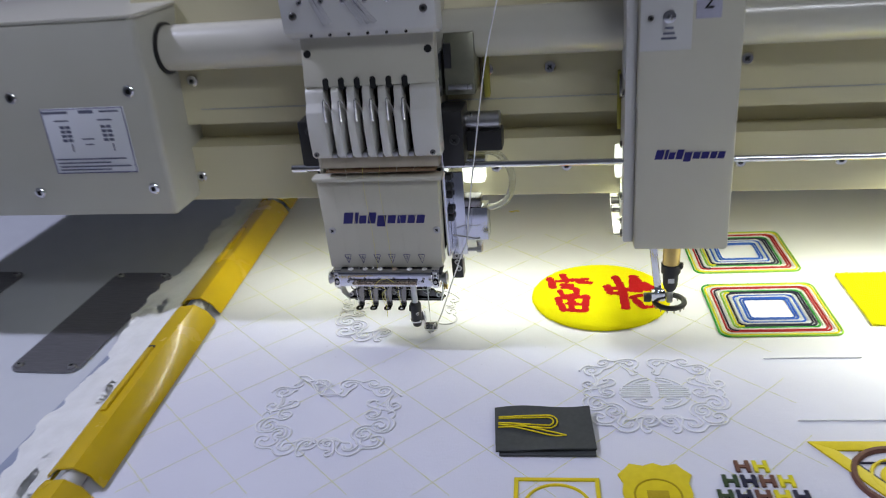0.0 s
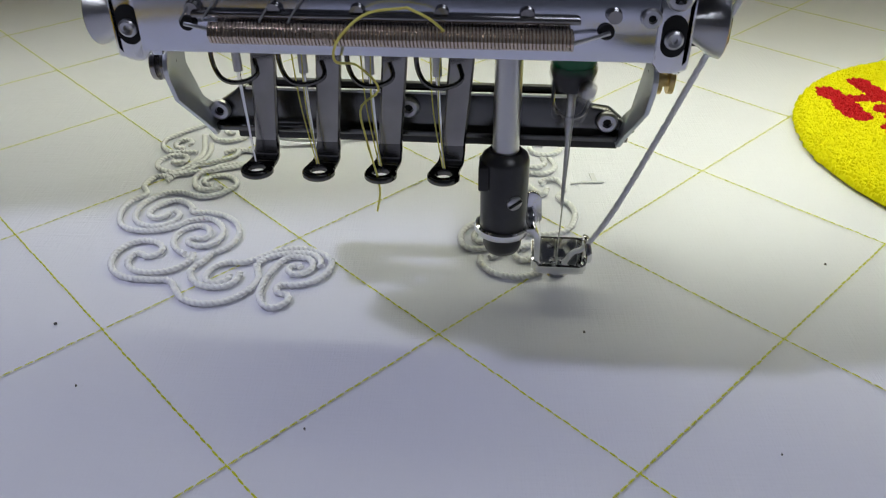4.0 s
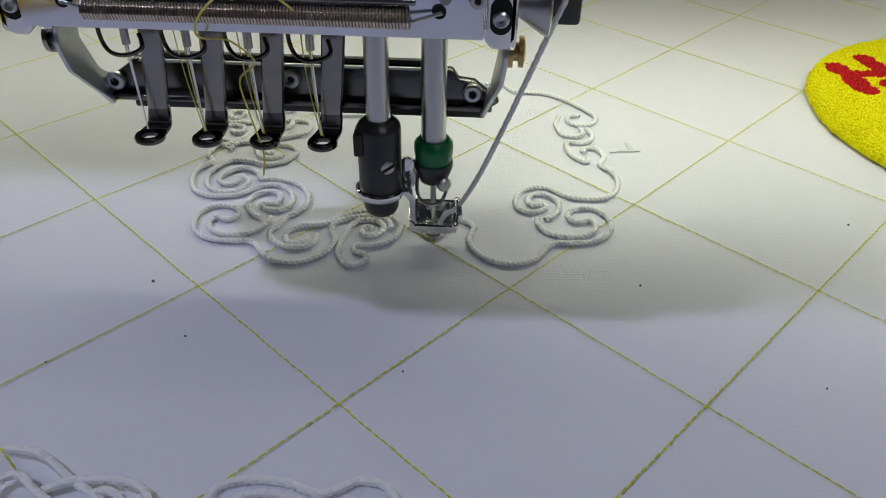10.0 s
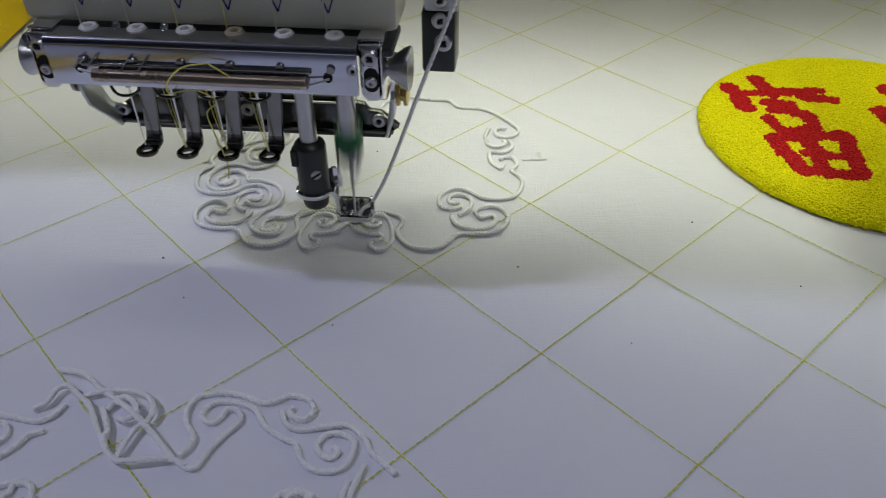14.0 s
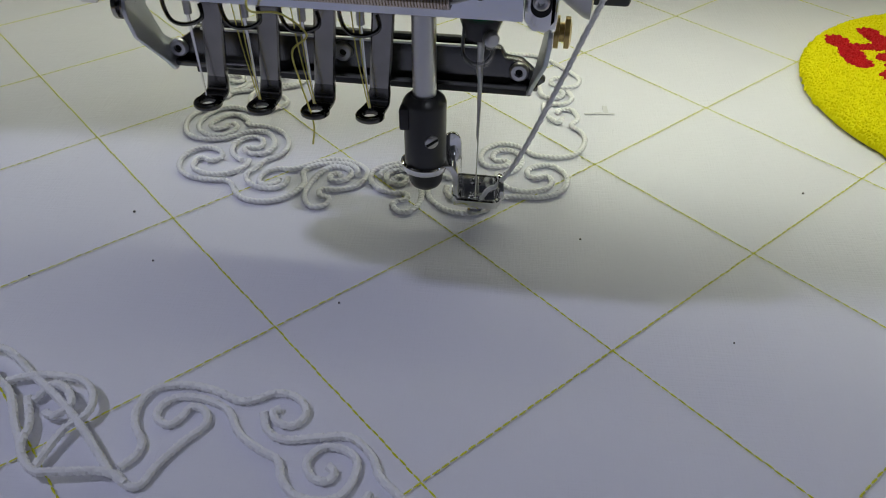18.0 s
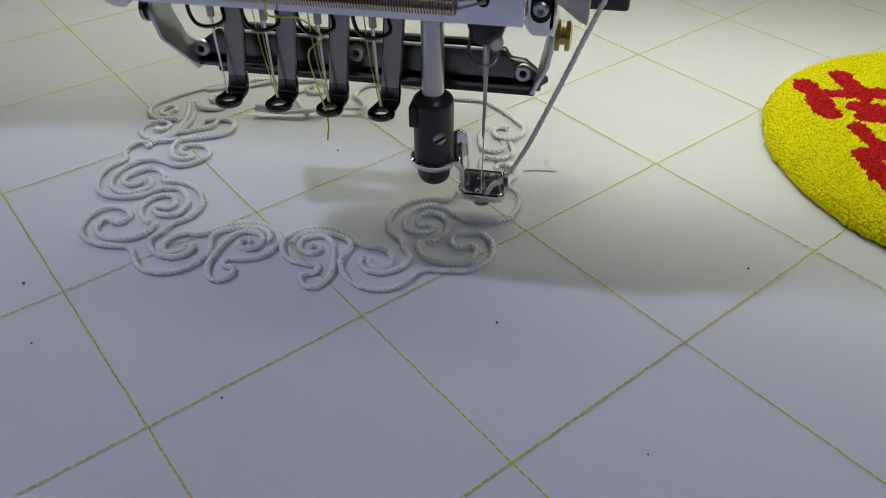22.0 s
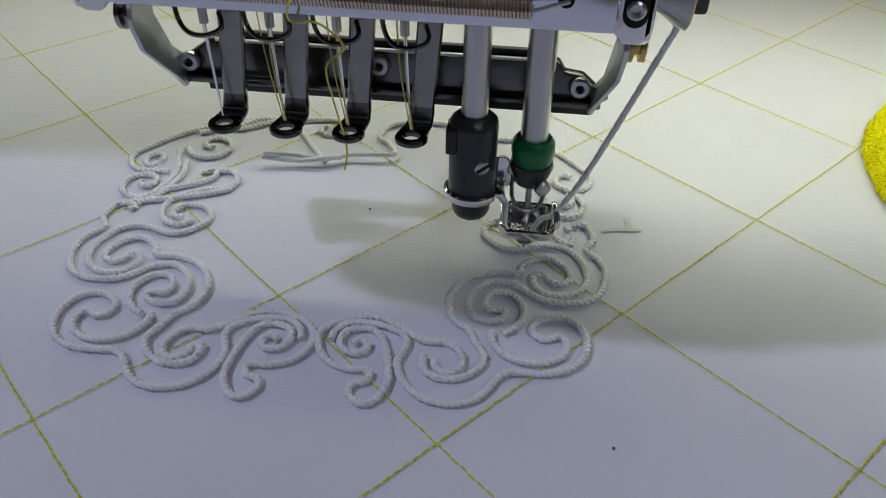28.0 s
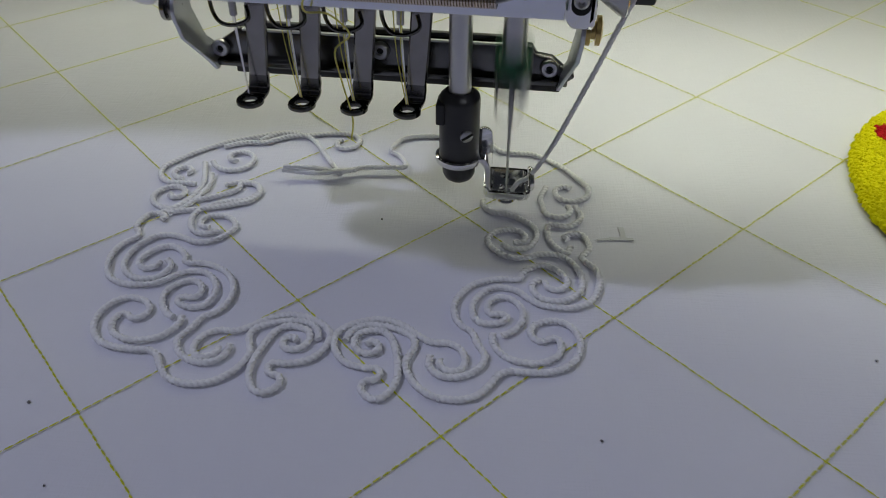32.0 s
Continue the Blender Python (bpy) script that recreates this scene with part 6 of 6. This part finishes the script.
def needle_bar():
    """The working needle bar, with its green-sleeved clamp; it goes up and down."""
    nb = thing("needle_bar", "steel needle bar with a green-sleeved clamp and needle", "needle bar")
    x, y = NEEDLE
    roded("bar", (x, y, 0.0275), (x, y, 0.100), 0.0028, STEEL, nb, "", 0, 28)
    bm = bmesh.new()
    lathe(bm, (x, y, 0.0230), (0, 0, 1), [(0, 0.0030), (0.0004, 0.0040), (0.0036, 0.0045), (0.0052, 0.0044), (0.0062, 0.0036)], 28)
    part("sleeve", bm, GREEN, nb, "green plastic sleeve")
    bm = bmesh.new()
    lathe(bm, (x, y, 0.0180), (0, 0, 1), [(0, 0.0022), (0.0006, 0.0032), (0.0046, 0.0046), (0.0055, 0.0044)], 24)
    cl = part("clamp", bm, BLACK_STEEL, nb)
    bm = bmesh.new()
    lathe(bm, (x + 0.0022, y - 0.0038, 0.0200), (0.5, -0.85, 0), [(0, 0.0017), (0.0014, 0.0017), (0.0018, 0.0012)], 18)
    part("clamp_screw", bm, STEEL, cl)
    bm = bmesh.new()
    pts = [(x - 0.0036, y - 0.001, 0.0205), (x - 0.0034, y - 0.003, 0.0160), (x - 0.0010, y - 0.0045, 0.0143), (x + 0.0018, y - 0.0040, 0.0147), (x + 0.0032, y - 0.0025, 0.0170)]
    sweep(bm, spline(pts, 0.0006), 0.00042, 8)
    part("thread_hoop", bm, CHROME, nb)
    bm = bmesh.new()
    sweep(bm, [(x, y, 0.020), (x, y, 0.010), (x, y, 0.0085), (x, y, -0.006), (x, y, -0.0075)], [0.0007, 0.0007, 0.00040, 0.00034, 0.00008], 12)
    part("needle", bm, STEEL, nb)
    return nb


def chenille_head():
    h = thing("chenille_machine", "pale grey box-shaped chenille head with a toothed ring foot", "machine head")
    bm = bmesh.new()
    prism(bm, [(-0.028, 0.0895), (0.044, 0.0895), (0.044, 0.53), (-0.028, 0.53)], 0.2385, 0.3115, "x", 0.0025)
    body = part("cover", bm, HEAD_PAINT, h)
    word_bars(body, pose(0.2785, -0.0281, 0.1665), 0.052, 0.0075)
    boxed("number_label", (0.2865, -0.0284, 0.283), (0.0175, 0.0006, 0.024), 0.0002, plain("lilac_label", (0.50, 0.50, 0.62)), body, "lilac number label")
    cu = bpy.data.curves.new("digit", "FONT")
    cu.body, cu.size, cu.extrude, cu.align_x = "2", 0.0155, 0.0001, "CENTER"
    tmp = new("tmp", cu)
    me = bpy.data.meshes.new_from_object(tmp)
    bpy.data.objects.remove(tmp)
    me.materials.clear()
    me.materials.append(BLACK_PLASTIC)
    d = new("digit", me)
    d.parent = body
    d.matrix_basis = pose(0.2865, -0.0289, 0.2778, 90, 0, 0)
    sw = boxed("switch_plate", (0.2575, -0.0284, 0.2745), (0.036, 0.0012, 0.050), 0.0003, WHITE_PLASTIC, body)
    bm = bmesh.new()
    lathe(bm, (0.2595, -0.029, 0.2735), (0, -1, 0), [(0, 0.0046), (0.001, 0.0046), (0.0015, 0.0030), (0.0016, 0.0018), (0.010, 0.0013), (0.011, 0.0004)], 20)
    part("toggle_switch", bm, CHROME, sw)
    screw(sw, (0.2465, -0.029, 0.2730), (0, -1, 0), 0.0022, DARK_NICKEL)
    for z, w in ((0.2655, 0.006), (0.2618, 0.008), (0.2582, 0.011)):
        boxed("print_bar", (0.2595, -0.0292, z), (w, 0.0004, 0.0014), 0, INK, sw)
    # metal side plate with its bolts
    bm = bmesh.new()
    prism(bm, [(-0.020, 0.0930), (0.016, 0.0905), (0.103, 0.0830), (0.115, 0.0905), (0.115, 0.1075), (0.042, 0.1080), (0.042, 0.50), (-0.022, 0.50)], 0.2300, 0.2382, "x", 0.0008)
    sp = part("side_plate", bm, WHITE_PLASTIC, h, "white painted side plate with bolts")
    bm = bmesh.new()
    prism(bm, [(0.000, 0.0905), (0.016, 0.0895), (0.1035, 0.0822), (0.1160, 0.0905), (0.1160, 0.1070), (0.1140, 0.1070), (0.1140, 0.0912), (0.1030, 0.0840), (0.016, 0.0913), (0.000, 0.0920)], 0.2235, 0.2301, "x", 0.0003)
    part("plate_flange", bm, WHITE_PLASTIC, sp)
    for y, z in ((-0.012, 0.098), (0.004, 0.103), (-0.006, 0.128), (0.016, 0.165), (0.026, 0.140), (-0.012, 0.215)):
        screw(sp, (0.2302, y, z), (-1, 0, 0), 0.0032, DARK_NICKEL, cross=False)
    for yb, z in ((0.046, 0.1040), (0.032, 0.1020)):
        bm = bmesh.new()
        rod(bm, (0.2300, yb, z), (0.2225, yb, z), 0.0033, 16, 0.0005)
        part("bolt", bm, BLACK_STEEL, sp)
    boxed("paper_tag", (0.2296, -0.008, 0.238), (0.0006, 0.020, 0.022), 0, PAPER, sp, "small white printed tag")
    boxed("lamp_lens", (0.2272, 0.018, 0.1505), (0.0055, 0.016, 0.0255), 0.002, LAMP_GLOW, h, "glowing white work lamp")
    boxed("yellow_tape", (0.2285, 0.046, 0.195), (0.003, 0.006, 0.050), 0.001, FLAX, h, "yellow adhesive tape")
    bm = bmesh.new()
    rod(bm, (0.228, 0.032, 0.210), (0.2305, 0.032, 0.210), 0.010, 24)
    part("bearing", bm, DARK_NICKEL, h)
    # needle shaft, collar, toothed ring foot
    x, y = 0.2718, 0.000
    roded("brass_sleeve", (x, y, 0.063), (x, y, 0.0900), 0.0072, BRASS, h, "brass needle sleeve", 0.0004, 28)
    bm = bmesh.new()
    lathe(bm, (x, y, 0.0380), (0, 0, 1), [(0, 0.0035), (0.002, 0.0048), (0.006, 0.0062), (0.017, 0.0066), (0.0175, 0.0080), (0.0255, 0.0082), (0.0262, 0.0074)], 28)
    col = part("collar", bm, BLACK_PLASTIC, h)
    boxed("print_mark", (x, y - 0.0065, 0.050), (0.005, 0.0008, 0.004), 0, PAPER, col)
    screw(col, (x + 0.0075, y - 0.002, 0.0625), (1, -0.3, 0), 0.0032, BLACK_STEEL)
    roded("needle_tube", (x, y, 0.0270), (x, y, 0.0385), 0.0028, STEEL, h)
    bm = bmesh.new()
    ring(bm, (x, y, 0.0270), (0, 0, 1), 0.0125, 0.0024, 36, 8)
    rf = part("ring_foot", bm, BLACK_STEEL, h, "black toothed ring foot")
    for k in range(14):
        a = 2 * math.pi * k / 14
        bm = bmesh.new()
        rod(bm, (x + 0.0125 * math.cos(a), y + 0.0125 * math.sin(a), 0.0260), (x + 0.0130 * math.cos(a), y + 0.0130 * math.sin(a), 0.0220), 0.0014, 6, 0, 0.0004)
        part("tooth", bm, DARK_NICKEL, rf)
    bm = bmesh.new()
    m = Matrix.Translation((0.2585, 0.002, 0.063)) @ Matrix.Rotation(radians(-8), 4, "Y")
    box(bm, (0, 0, 0), (0.0062, 0.004, 0.054), 0.001, m)
    part("foot_arm", bm, ZINC, h)
    boxed("arm_clamp", (0.2620, 0.000, 0.0330), (0.0125, 0.008, 0.0095), 0.002, ZINC, h)
    bm = bmesh.new()
    rod(bm, (0.2500, 0.000, 0.0310), (0.2560, 0.000, 0.0310), 0.0042, 18, 0.0006)
    part("arm_knob", bm, BLACK_STEEL, h)


def cross_rod():
    r = thing("cross_rod", "long thin chrome rod running through the heads", "rod")
    roded("rod", (-0.044, -0.012, 0.1602), (1.9, -0.012, 0.1602), 0.0026, CHROME, r, "", 0, 20)
    roded("collar", (-0.0465, -0.012, 0.1602), (-0.033, -0.012, 0.1602), 0.0034, CHROME, r, "", 0.0003)


head = head_one()
needle_bracket(head)
rear_bar(head)
for fx in FOOT_X[:4]:
    presser_foot(head, fx)
threads(head)
braid_foot(head)
feed_cord(head)
BAR = needle_bar()
chenille_head()
cross_rod()

# ---- what moves ----
# height of the needle above its lowest stroke at whole seconds, metres
STROKE = 0.031
LIFT = {0: 0.031, 1: 0.031, 2: 0.031, 3: 0.031, 4: 0.029, 7: 0.0097, 8: 0.0065, 9: 0.002, 10: 0.0, 11: 0.0005, 12: 0.001, 13: 0.005, 14: 0.009,
        17: 0.030, 18: 0.030, 19: 0.028, 20: 0.030, 21: 0.030, 22: 0.030, 23: 0.016, 24: 0.018, 25: 0.0075, 28: 0.000, 29: 0.001, 30: 0.0035, 31: 0.0115, 32: 0.0165}

RISING = (11, 12, 13, 14, 17, 29, 30, 31, 32)


def motions():
    for ob in MOVING:
        walk(ob, [(t, pose(x, y, 0, 0, 0, CLOTH_TURN)) for t, x, y in CLOTH_PATH])
    # the bar turns over about eight times a second and passes the known heights on whole seconds
    turns, last = [], None
    for s, z in LIFT.items():
        a = math.acos(max(-1, min(1, 2 * z / STROKE - 1))) / (2 * math.pi)
        a = 1 - a if s in RISING else a
        if last is not None:
            whole = (s - last[0]) * 8 if s > 3 else 0
            a += math.floor(last[1]) + whole if s > 3 else 0
        last = (s, a)
        turns.append(last)
    rows = [(0.0, pose(0, 0, STROKE - 0.001)), (3.9, pose(0, 0, STROKE - 0.001))]
    for (s0, a0), (s1, a1) in zip(turns[4:], turns[5:]):
        n = (s1 - s0) * 40
        for i in range(n):
            rows.append((s0 + (s1 - s0) * i / n, pose(0, 0, STROKE * (0.5 + 0.5 * math.cos(2 * math.pi * (a0 + (a1 - a0) * i / n))) - 0.001)))
    rows.append((32.0, pose(0, 0, LIFT[32] - 0.001)))
    walk(BAR, rows)
    # each piece of cord lies under the cloth until the needle couches it on top
    for ob, when in LAYING:
        low, up = pose(0, 0, -0.0045), pose(0, 0, 0)
        if when > 32.0:
            walk(ob, [(0.0, low), (32.0, low)])
        else:
            walk(ob, [(0.0, low), (max(0.1, when - 0.1), low), (when, up), (32.2, up)])


motions()
